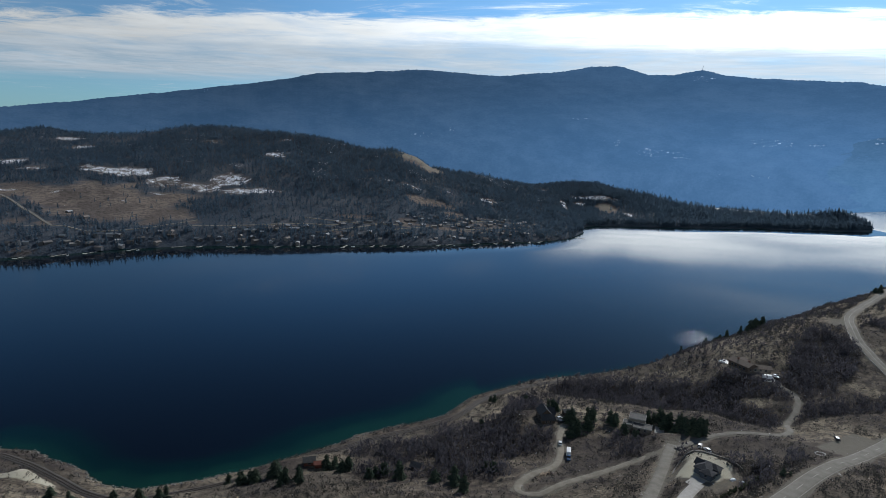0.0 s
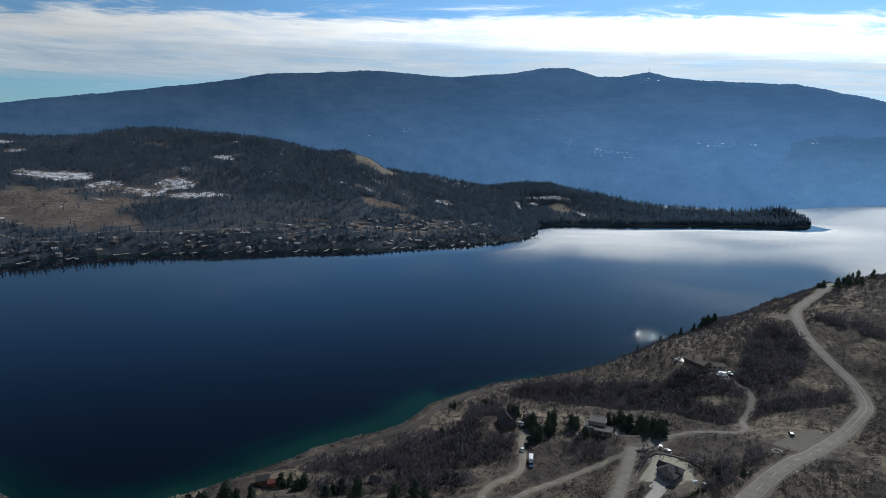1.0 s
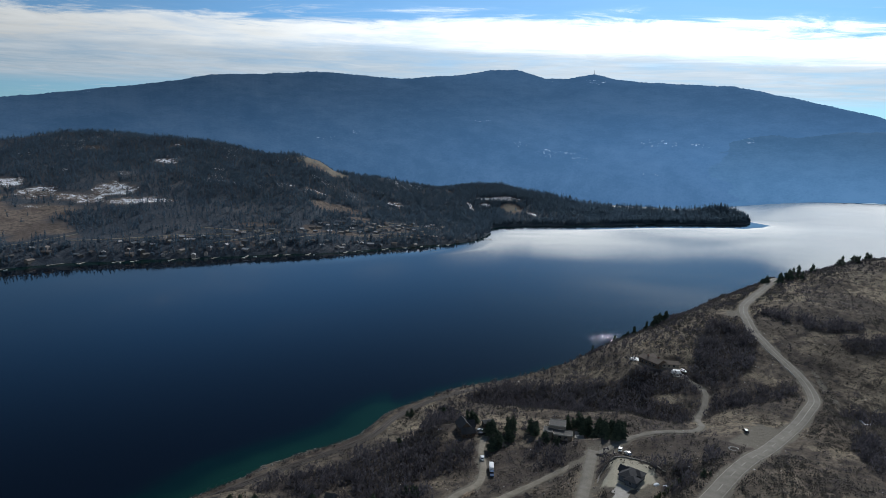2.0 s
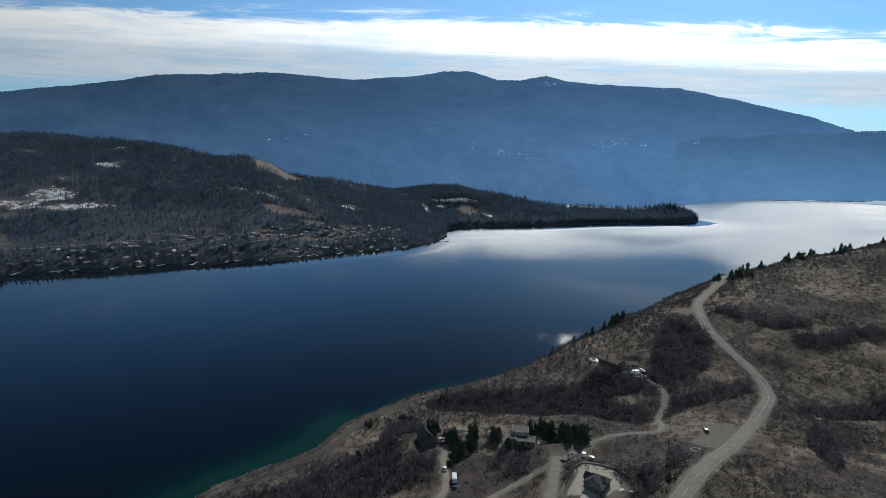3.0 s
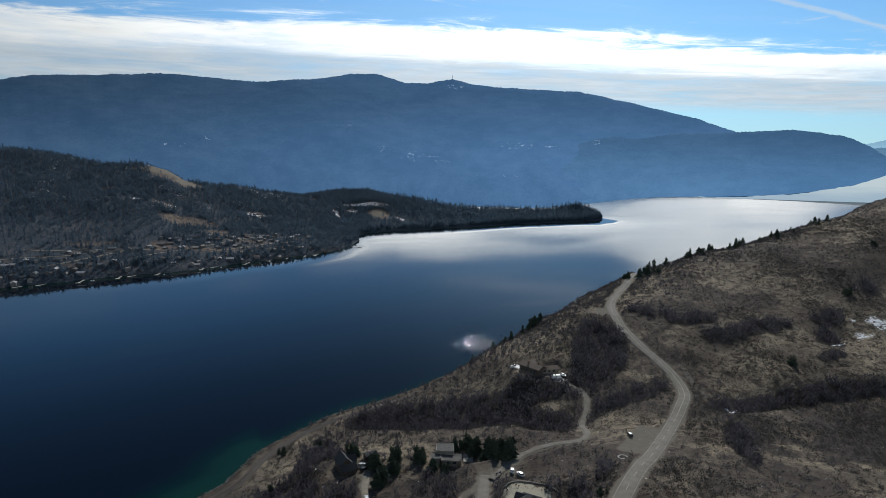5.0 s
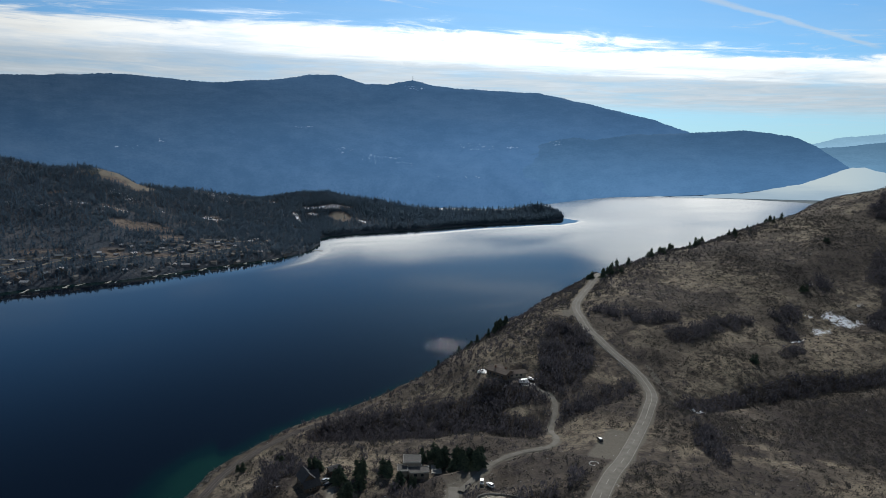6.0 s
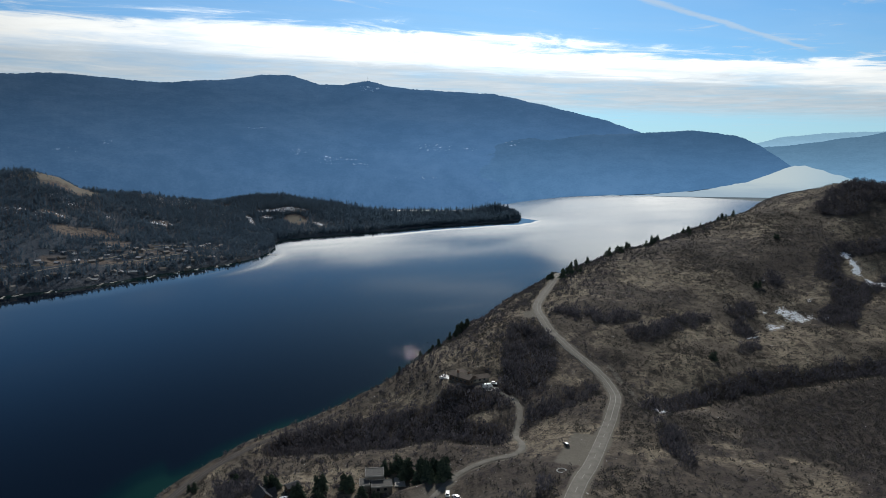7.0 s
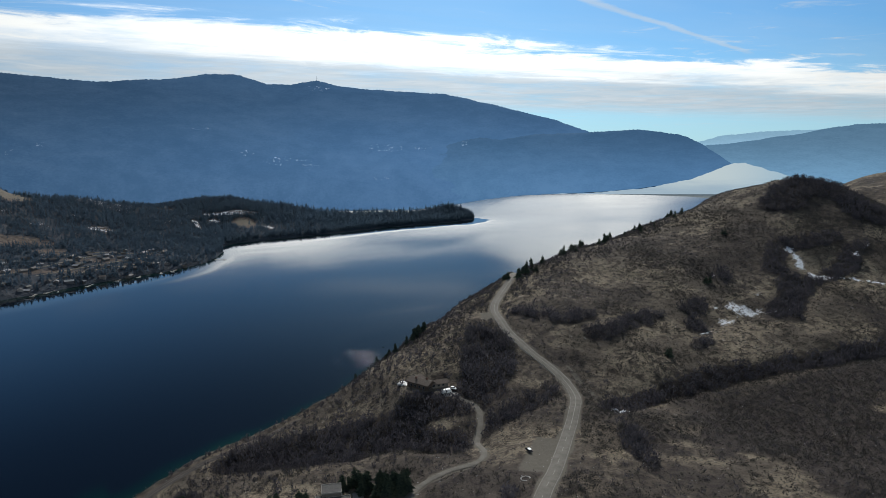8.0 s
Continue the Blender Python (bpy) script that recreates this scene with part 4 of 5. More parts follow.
for _name, (_p, _w, _vg) in PROFILES.items():
    _q, _ = line_distance([tuple(r[:2]) for r in _p[::2]], _x, _y)
    _road = np.minimum(_road, _q - _w / 2 - _vg + (1.5 if _name == "railway" else 0))
for _px, _py, _a, _b, _t, _l in PADS:
    _road = np.minimum(_road, np.hypot(_x - _px, _y - _py) - _a)
_keep = free_of(1.5) & (rng.rand(_n) < 1 - ramp(_d, 70, 150)) & (rng.rand(_n) < 0.75)
bx, by = _x[_keep], _y[_keep]
bh = rng.uniform(1.2, 3.2, len(bx))
_vv, _ff = clumps(bx, by, ground_height(bx, by) - 0.2, bh, bh * 0.38, 20, bh * 0.13, 1.2)
thing("bushes", _vv, _ff, brush_mat, label="dark leafless bushes dotted over the slope above the shore", category="shrubs", kind="stuff")
# sagebrush over the open slopes
_n = 270000
_x, _y = rng.uniform(-230, 860, _n), rng.uniform(140, 640, _n)
_d, _sd = line_distance(SHORE_LINE, _x, _y)
_road = np.full(_n, 1e9)
for _name, (_p, _w, _vg) in PROFILES.items():
    _q, _ = line_distance([tuple(r[:2]) for r in _p[::2]], _x, _y)
    _road = np.minimum(_road, _q - _w / 2 - _vg + (1.5 if _name == "railway" else 0))
for _px, _py, _a, _b, _t, _l in PADS:
    _road = np.minimum(_road, np.hypot(_x - _px, _y - _py) - 0.8 * _a)
_keep = free_of(0.5) & (rng.rand(_n) < 0.22 + 0.7 * ramp(fbm(_x, _y, 45, 4) + 0.28 * ramp(_x, 235, 300) * (1 - ramp(_y, 255, 285)), -0.1, 0.25)) & (snow_cover(_x, _y) < 0.4)
bx, by = _x[_keep], _y[_keep]
bh = rng.uniform(0.5, 1.45, len(bx)) ** 1.3
_vv, _ff = clumps(bx, by, ground_height(bx, by) - 0.1, bh, bh * 0.7, 10, bh * 0.2, 0.6)
thing("sagebrush", _vv, _ff, sage_mat, label="grey-green sagebrush dotted over the dry slopes", category="shrubs", kind="stuff")

# ---- single trees near the houses and along the crest ----
needle_mat = islands("pine_needles", (0.05, 0.07, 0.055), (0.105, 0.132, 0.09), 0.5, 0.3)
bark_mat = plain("pine_bark", (0.06, 0.045, 0.035), (0.12, 0.085, 0.06), 1.2, 0.95)


def conifer(seed, slim):
    """A pine of 10 m: tapered trunk, whorls of drooping fronds with gaps."""
    r = np.random.RandomState(seed)
    bm = bmesh.new()
    for k in range(5):
        bmesh.ops.create_cone(bm, cap_ends=k in (0, 4), segments=6, radius1=0.20 * (1 - k * 0.19), radius2=0.20 * (1 - (k + 1) * 0.19) + 0.01, depth=2.0,
                              matrix=pose(0.05 * math.sin(k + seed), 0.05 * math.cos(2 * k), 1.0 + 2.0 * k))
    verts, faces = [], []
    tiers = 15
    for k in range(tiers):
        t = k / (tiers - 1)
        z = 1.1 + 8.7 * t
        reach = slim * 2.7 * (1 - t) ** 0.6 * (0.6 + 0.7 * r.rand()) + 0.3
        for j in range(9 if t < 0.8 else 5):
            a = r.rand() * 6.28
            if r.rand() < 0.12:
                continue
            q = reach * r.uniform(0.6, 1.15)
            wide, drop = 0.30 * q + 0.14, 0.22 * q
            c, s = math.cos(a), math.sin(a)
            zz = z + r.uniform(-0.25, 0.25)
            i = len(verts)
            verts += [(0.1 * c, 0.1 * s, zz + 0.2), (0.55 * q * c - wide * s, 0.55 * q * s + wide * c, zz - drop * 0.4), (q * c, q * s, zz - drop + 0.15),
                      (0.55 * q * c + wide * s, 0.55 * q * s - wide * c, zz - drop * 0.4), (0.5 * q * c, 0.5 * q * s, zz + 0.30 + 0.12 * q)]
            faces += [(i, i + 1, i + 4), (i + 1, i + 2, i + 4), (i + 2, i + 3, i + 4), (i + 3, i, i + 4)]
    tree = empty("pine_tree", Matrix(), "dark green pine tree on the dry slope", "tree", "pines on the near hillside")
    part("trunk", bm, bark_mat, tree)
    thing("crown", verts, faces, needle_mat, tree)
    return tree


KINDS = [conifer(11, 1.15), conifer(12, 0.9), conifer(13, 1.4), conifer(14, 1.05), conifer(15, 1.3)]
# groves: x, y, count, spread, height
CREST_GROVES = [
    (220, 480, 1, 1, 10), (189, 450, 1, 1, 9), (226, 470, 2, 5, 7), (236, 478, 3, 6, 8), (262, 492, 3, 4, 12), (254, 486, 2, 4, 9), (270, 496, 2, 5, 10), (402, 546, 2, 3, 10),
    (418, 540, 4, 7, 12), (428, 536, 3, 6, 10), (470, 572, 4, 16, 12), (520, 580, 5, 18, 12), (575, 584, 6, 22, 12), (630, 580, 7, 22, 11), (690, 565, 5, 20, 10), (374, 331, 2, 3, 8),
    (527, 402, 2, 5, 8), (640, 455, 2, 9, 8), (300, 600, 4, 20, 8), (350, 560, 4, 25, 7),
]
HOUSE_GROVES = [
    (104, 298, 3, 3, 6), (99, 316, 3, 3, 8), (119, 316, 3, 3, 8), (131, 301, 9, 6, 11), (126, 312, 6, 5, 11), (130, 291, 7, 5, 10), (138, 298, 6, 5, 10), (97, 309, 4, 4, 8), (100, 300, 3, 3, 7), (77, 323, 3, 2.5, 12), (89, 321, 3, 2.5, 12),
    (75, 303, 4, 3, 10), (84, 312, 3, 3, 9), (70, 342, 3, 3, 9), (42, 386, 2, 5, 7), (57, 374, 3, 6, 7),
]
SHORE_GROVES = [
    (-102, 276, 3, 3, 9), (-76, 270, 3, 3, 11), (-50, 280, 3, 4, 9), (-44, 268, 4, 5, 9), (-64, 252, 5, 6, 9), (-134, 254, 2, 3, 8), (-123, 250, 3, 4, 8), (-148, 255, 2, 4, 7),
    (-167, 250, 2, 5, 8), (-20, 262, 5, 7, 9), (7, 249, 6, 8, 9), (-27, 256, 4, 5, 8), (24, 262, 3, 5, 7), (138, 222, 3, 4, 4), (-90, 262, 3, 6, 10), (50, 300, 2, 4, 6),
    (20, 330, 3, 8, 6),
]
GROVES = CREST_GROVES + HOUSE_GROVES + SHORE_GROVES
_spots = []
for _x0, _y0, _count, _spread, _height in GROVES:
    for _k in range(_count):
        _spots.append((_x0 + rng.uniform(-_spread, _spread), _y0 + rng.uniform(-_spread, _spread), _height / 10 * rng.uniform(0.75, 1.15)))
_spots = np.array(_spots)
for _i, ((_tx, _ty, _s), _tz) in enumerate(zip(_spots, ground_height(_spots[:, 0], _spots[:, 1]))):
    _m = pose(_tx, _ty, float(_tz) - 0.3, rng.uniform(-3, 3), rng.uniform(-3, 3), rng.uniform(0, 360)) @ Matrix.Diagonal((_s, _s, _s * rng.uniform(0.72, 0.95), 1))
    if _i < len(KINDS):
        KINDS[_i].matrix_world = _m
    else:
        copy_thing(KINDS[_i % len(KINDS)], Matrix()).matrix_basis = _m


# ---- roads, drives and the railway ----
def surface_material(name, a, b, scale, streak=0.0):
    m, n = material(name)
    p = n.add("ShaderNodeNewGeometry", 0)
    f = n.math("ADD", n.math("MULTIPLY", n.noise(p, scale, 5, 0.6), 0.6), n.math("MULTIPLY", n.noise(p, scale * 14, 3), 0.4))
    c = n.mix(n.step(f, 0.32, 0.68), a, b)
    finish(n, c, 0.9, n.noise(p, scale * 20, 2), 0.02, 0.25)
    return m


asphalt = surface_material("weathered_asphalt", (0.13, 0.12, 0.10), (0.205, 0.19, 0.162), 0.25)
gravel_mat = surface_material("packed_gravel", (0.16, 0.142, 0.112), (0.25, 0.225, 0.18), 0.3)
concrete = surface_material("pale_concrete", (0.30, 0.285, 0.26), (0.40, 0.38, 0.35), 0.5)
ballast_mat = surface_material("rail_ballast", (0.055, 0.05, 0.046), (0.10, 0.09, 0.08), 0.6)
paint = surface_material("road_paint", (0.30, 0.285, 0.25), (0.42, 0.395, 0.34), 0.8)
steel = plain("galvanised_steel", (0.25, 0.26, 0.27), (0.38, 0.39, 0.4), 2.0, 0.5, 0.5, metal=0.6)


def along_line(p):
    t = np.gradient(p[:, :2], axis=0)
    t /= np.maximum(np.linalg.norm(t, axis=1, keepdims=True), 1e-6)
    return np.column_stack([t[:, 1], -t[:, 0]])


def strip(p, offsets, lift):
    """A band along a line: offsets to the right and their heights over the line."""
    side = along_line(p)
    rows = [np.column_stack([p[:, 0] + o * side[:, 0], p[:, 1] + o * side[:, 1], p[:, 2] + h]) for o, h in zip(offsets, lift)]
    return np.stack(rows, 1).reshape(-1, 3), sheet_faces(len(offsets), len(p))


def road(name, profile, mat, label, edge=0.25):
    p, width, _ = PROFILES[profile]
    h = width / 2
    v, f = strip(p, [-h - edge, -h, -h / 2, 0, h / 2, h, h + edge], [-0.35, 0.0, 0.05, 0.09, 0.05, 0.0, -0.35])
    return thing(name, v, f, mat, smooth=True, label=label, category="road", kind="structure")


highway = road("road", "highway", asphalt, "two-lane grey asphalt road winding along the hillside")
for _n2, _l in (("drive_wide", "wide worn asphalt lane going down to the houses"),):
    road("road_lane", _n2, asphalt, _l)
road("driveway_bench", "drive_bench", asphalt, "narrow winding drive to the house on the bench")
road("driveway_loop", "drive_loop", gravel_mat, "gravel drive with a tight loop")
road("driveway_house", "drive_house", concrete, "short pale driveway")

_p, _w, _ = PROFILES["highway"]
_side = along_line(_p)
_mid = _p[_p[:, 1] > 292]
_v, _f = strip(_mid, [-0.12, 0.12], [0.104, 0.104])
thing("centre_line", _v, _f, paint, highway)
_rest = _p[_p[:, 1] <= 292]
for _a in range(0, len(_rest) - 2, 5):
    _v, _f = strip(_rest[_a:_a + 3], [-0.1, 0.1], [0.104, 0.104])
    thing("centre_line", _v, _f, paint, highway)
for _o in (-2.95, 2.95):
    _v, _f = strip(_p, [_o - 0.06, _o + 0.06], [0.03, 0.03])
    thing("edge_line", _v, _f, paint, highway)

# railway along the shore
_p, _w, _ = PROFILES["railway"]
_v, _f = strip(_p, [-3.4, -1.7, 1.7, 3.4], [-0.6, 0.1, 0.1, -0.6])
railway = thing("railway", _v, _f, ballast_mat, label="single railway track on a stone bed by the water", category="railway", kind="structure")
rail_mat = plain("rail_steel", (0.10, 0.075, 0.06), (0.2, 0.17, 0.15), 1.0, 0.5, 0.5, metal=0.5)
for _o in (-0.75, 0.75):
    _v, _f = strip(_p, [_o - 0.08, _o - 0.06, _o + 0.06, _o + 0.08], [0.1, 0.36, 0.36, 0.1])
    thing("rail", _v, _f, rail_mat, railway)
tie_mat = plain("sleeper_wood", (0.05, 0.04, 0.035), (0.10, 0.085, 0.07), 2.0)
_bm = bmesh.new()
bmesh.ops.create_cube(_bm, size=1, matrix=Matrix.Diagonal((2.5, 0.26, 0.2, 1)))
_me = bpy.data.meshes.new("sleeper")
_bm.to_mesh(_me)
_bm.free()
_me.materials.append(tie_mat)
_sd = along_line(_p)
_n = 0
for _k in range(len(_p) - 1):
    if -215 < _p[_k, 0] < 20 and _n < 280:
        for _s in (0.0, 0.5):
            _c = _p[_k] * (1 - _s) + _p[_k + 1] * _s
            _o = new("sleeper", _me)
            _o.parent = railway
            _o.matrix_basis = pose(_c[0], _c[1], _c[2] + 0.12, 0, 0, math.degrees(math.atan2(_sd[_k, 1], _sd[_k, 0])))
            _n += 1

# guard rail on the lake side of the bend
_p, _w, _ = PROFILES["highway"]
_sel = (_p[:, 1] > 345) & (_p[:, 1] < 440) & (_p[:, 0] < 330)
_g = _p[_sel]
_o = 1.0 if along_line(_g)[len(_g) // 2, 0] < 0 else -1.0
_v, _f = strip(_g, [_o * 4.3, _o * 4.36, _o * 4.36, _o * 4.3, _o * 4.3], [0.75, 0.75, 0.35, 0.35, 0.75])
guard = empty("guard_rail", Matrix(), "steel guard rail on posts beside the road bend", "guard rail")
thing("beam", _v, _f, steel, guard)
post_wood = plain("post_wood", (0.07, 0.06, 0.05), (0.14, 0.12, 0.1), 2.0)
for _c, _s in zip(_g[::1], along_line(_g)[::1]):
    _bm = bmesh.new()
    bmesh.ops.create_cube(_bm, size=1, matrix=pose(_c[0] + _o * 4.5 * _s[0], _c[1] + _o * 4.5 * _s[1], _c[2] + 0.1) @ Matrix.Diagonal((0.2, 0.2, 1.5, 1)))
    part("post", _bm, post_wood, guard)


# ---- houses ----
def box(bm, x0, x1, y0, y1, z0, z1):
    c = ((x0 + x1) / 2, (y0 + y1) / 2, (z0 + z1) / 2)
    bmesh.ops.create_cube(bm, size=1, matrix=Matrix.Translation(c) @ Matrix.Diagonal((x1 - x0, y1 - y0, z1 - z0, 1)))


def wall_material(name, a, b):
    return plain(name, a, b, 0.6, 0.85)


shingle_dark = plain("dark_shingles", (0.035, 0.036, 0.04), (0.07, 0.07, 0.074), 1.5, 0.85)
shingle_brown = plain("brown_shingles", (0.11, 0.085, 0.07), (0.17, 0.14, 0.115), 1.5, 0.85)
flat_roofing = plain("grey_roofing", (0.085, 0.083, 0.08), (0.135, 0.13, 0.122), 0.8, 0.9)
stucco = wall_material("pale_stucco", (0.15, 0.135, 0.115), (0.22, 0.2, 0.17))
timber = wall_material("dark_timber_siding", (0.07, 0.052, 0.04), (0.12, 0.09, 0.07))
slate_wall = wall_material("slate_blue_siding", (0.06, 0.07, 0.085), (0.10, 0.11, 0.13))
white_trim = plain("white_trim", (0.72, 0.72, 0.7), (0.82, 0.82, 0.8), 1.0, 0.6)
grey_trim = plain("grey_trim", (0.16, 0.155, 0.15), (0.24, 0.23, 0.22), 1.0, 0.6)
red_paint = plain("weathered_red_paint", (0.15, 0.055, 0.042), (0.23, 0.09, 0.065), 1.0, 0.8)
brick_mat = plain("chimney_brick", (0.16, 0.09, 0.07), (0.26, 0.16, 0.12), 2.0, 0.9)
glass, _gn = material("window_glass")
finish(_gn, (0.02, 0.025, 0.03), 0.05, spec=0.6)


def gable(l, w, h, rise, over=0.6, thick=0.28):
    """A ridged roof along x with thickness and eaves."""
    bm = bmesh.new()
    L, W = l / 2 + over, w / 2 + over
    drop = rise * over / (w / 2)
    prof = [(-W, h - drop), (0, h + rise), (W, h - drop), (W, h - drop - thick), (0, h + rise - thick), (-W, h - drop - thick)]
    rings = [[bm.verts.new((x, y, z)) for y, z in prof] for x in (-L, L)]
    n = len(prof)
    for k in range(n):
        bm.faces.new((rings[0][k], rings[1][k], rings[1][(k + 1) % n], rings[0][(k + 1) % n]))
    for r, order in ((rings[0], 1), (rings[1], -1)):
        bm.faces.new([r[k] for k in (0, 1, 4, 5)][::order])
        bm.faces.new([r[k] for k in (1, 2, 3, 4)][::order])
    bmesh.ops.recalc_face_normals(bm, faces=bm.faces)
    return bm


def hip(l, w, h, rise, over=0.7, thick=0.25):
    bm = bmesh.new()
    L, W = l / 2 + over, w / 2 + over
    r = max(L - W, 0.2)
    base = [bm.verts.new(p) for p in ((-L, -W, h), (L, -W, h), (L, W, h), (-L, W, h))]
    low = [bm.verts.new((v.co.x, v.co.y, h - thick)) for v in base]
    a, b = bm.verts.new((-r, 0, h + rise)), bm.verts.new((r, 0, h + rise))
    bm.faces.new((base[0], base[1], b, a))
    bm.faces.new((base[1], base[2], b))
    bm.faces.new((base[2], base[3], a, b))
    bm.faces.new((base[3], base[0], a))
    for k in range(4):
        bm.faces.new((low[k], low[(k + 1) % 4], base[(k + 1) % 4], base[k]))
    bm.faces.new(low[::-1])
    return bm


def walls(l, w, h, kind, rise):
    bm = bmesh.new()
    box(bm, -l / 2, l / 2, -w / 2, w / 2, -2.5, h - 0.3)
    if kind == "gable":
        for x in (-l / 2, l / 2 - 0.25):
            a = [bm.verts.new((x + d, y, z)) for d in (0, 0.25) for y, z in ((-w / 2, h - 0.31), (w / 2, h - 0.31), (0, h + rise - 0.35))]
            bm.faces.new(a[:3][::-1])
            bm.faces.new(a[3:])
            for i in range(3):
                bm.faces.new((a[i], a[(i + 1) % 3], a[3 + (i + 1) % 3], a[3 + i]))
    return bm


def add_windows(owner, m, l, w, h, every=3.2):
    """Windows with frames and recessed panes on all four sides of a block."""
    storeys = [1.5] + ([4.3] if h > 5 else [])
    for side in range(4):
        run, depth = (l, w) if side % 2 == 0 else (w, l)
        count = max(1, int((run - 1.5) / every))
        for z in storeys:
            for k in range(count):
                x = (k - (count - 1) / 2) * every
                place = m @ pose(0, 0, 0, 0, 0, 90 * side) @ Matrix.Translation((x, -depth / 2, z))
                bm = bmesh.new()
                for x0, x1, z0, z1 in ((-0.8, -0.68, -0.65, 0.65), (0.68, 0.8, -0.65, 0.65), (-0.8, 0.8, 0.65, 0.77), (-0.85, 0.85, -0.77, -0.65)):
                    box(bm, x0, x1, -0.09, 0.04, z0, z1)
                f = part("window", bm, grey_trim, owner)
                f.matrix_basis = place
                bm = bmesh.new()
                box(bm, -0.68, 0.68, -0.03, 0.03, -0.65, 0.65)
                part("pane", bm, glass, f)


def house(name, label, x, y, turn, blocks, lift=0.0, chimneys=(), group="", size=1.0):
    """blocks: dx, dy, turn, length, width, eaves height, roof rise, kind, wall material, roof material."""
    z = float(ground_height(np.array([x]), np.array([y]))[0]) + lift
    ob = empty(name, pose(x, y, z, 0, 0, turn) @ Matrix.Diagonal((size, size, size, 1)), label, "house", group)
    for dx, dy, t, l, w, h, rise, kind, wm, rm in blocks:
        m = pose(dx, dy, 0, 0, 0, t)
        part("wall", walls(l, w, h, kind, rise), wm, ob).matrix_basis = m
        if kind == "flat":
            bm = bmesh.new()
            box(bm, -l / 2 - 0.1, l / 2 + 0.1, -w / 2 - 0.1, w / 2 + 0.1, h - 0.28, h)
            roof = part("roof", bm, rm, ob)
            roof.matrix_basis = m
            bm = bmesh.new()
            for x0, x1, y0, y1 in ((-l / 2 - 0.15, l / 2 + 0.15, -w / 2 - 0.15, -w / 2), (-l / 2 - 0.15, l / 2 + 0.15, w / 2, w / 2 + 0.15), (-l / 2 - 0.15, -l / 2, -w / 2, w / 2), (l / 2, l / 2 + 0.15, -w / 2, w / 2)):
                box(bm, x0, x1, y0, y1, h - 0.3, h + 0.25)
            part("parapet", bm, concrete, roof, "pale roof edge")
        else:
            part("roof", (gable if kind == "gable" else hip)(l, w, h, rise), rm, ob).matrix_basis = m
        if l > 5:
            add_windows(ob, m, l, w, h)
    for cx_, cy_, top in chimneys:
        bm = bmesh.new()
        box(bm, cx_ - 0.5, cx_ + 0.5, cy_ - 0.4, cy_ + 0.4, 0, top)
        box(bm, cx_ - 0.6, cx_ + 0.6, cy_ - 0.5, cy_ + 0.5, top - 0.25, top)
        part("chimney", bm, brick_mat, ob)
    return ob


house("house", "large dark hip-roofed house with a double garage on a bare yard", 113.5, 233, 40,
      [(0, 0, 0, 11, 7, 3.4, 2.3, "hip", slate_wall, shingle_dark), (3.2, -3.2, 90, 6, 5, 3.2, 1.9, "hip", slate_wall, shingle_dark), (-4.4, -3.6, 90, 6, 5.4, 2.9, 1.8, "hip", slate_wall, shingle_dark),
       (1.5, 2.8, 90, 6, 4.6, 3.6, 1.8, "gable", slate_wall, shingle_dark)], 0.1, size=0.76)
house("estate_house", "sprawling house with brown gabled roofs and a garage wing", 204, 387, -68,
      [(0, 0, 0, 16, 8, 3.8, 1.7, "gable", timber, shingle_brown), (7.5, 6.5, 58, 13, 6.2, 2.9, 1.3, "gable", stucco, shingle_brown), (-5.6, 3.6, 90, 6.5, 6.5, 3.6, 1.5, "gable", timber, shingle_brown)],
      0.1, [(-3, -1, 6.6), (4, 1, 6.4)])
house("flat_roofed_house", "tan modern house with stepped flat roofs and pale edges", 110, 309, -22,
      [(0, 3.2, 0, 8.5, 7.5, 4.8, 0, "flat", stucco, flat_roofing), (3.2, -3.6, 0, 9.5, 6, 2.8, 0, "flat", stucco, flat_roofing), (-4.6, -2.2, 0, 4.6, 6, 3.0, 0, "flat", stucco, flat_roofing)], 0.2)
house("steep_roofed_house", "dark house with steep gabled roofs and a front wing", 63, 328, 8,
      [(0, 1, 90, 12, 9, 5.4, 4.6, "gable", timber, shingle_dark), (0.5, -6.5, 0, 10.5, 6.5, 3.6, 3.0, "gable", timber, shingle_dark), (5, 2.5, 0, 7, 7, 4.4, 3.6, "gable", timber, shingle_dark)], 0.2, size=0.72)
house("red_shed", "small weathered red cabin with a pale roof by the shore", -63, 284, 15, [(0, 0, 0, 5.5, 4, 2.6, 1.6, "gable", red_paint, flat_roofing)], 0.0)
house("red_shed", "low red boathouse with a flat roof beside the cabin", -57.5, 282, 15, [(0, 0, 0, 4.6, 3.2, 2.4, 0.9, "gable", red_paint, red_paint)], 0.0)
house("hut", "small dark hut with a pale metal roof", -8, 272, -20, [(0, 0, 0, 4.5, 3.4, 2.4, 1.4, "gable", timber, flat_roofing)], 0.0)
house("hut", "dark lean-to shed at the end of the gravel drive", 78, 334, 10, [(0, 0, 0, 6, 4, 2.8, 0.8, "gable", timber, shingle_dark)], 0.0)


def slab(name, label, category, x, y, turn, l, w, h, mat, lift=0.0):
    z = float(ground_height(np.array([x]), np.array([y]))[0])
    ob = empty(name, pose(x, y, z, 0, 0, turn), label, category)
    bm = bmesh.new()
    box(bm, -l / 2, l / 2, -w / 2, w / 2, -1.0, h)
    bmesh.ops.bevel(bm, geom=bm.edges, offset=0.06, segments=1, affect="EDGES")
    part("deck", bm, mat, ob)
    return ob


slab("terrace", "pale stone terrace beside the estate house", "terrace", 198.5, 398, -68, 9, 5, 0.35, white_trim)
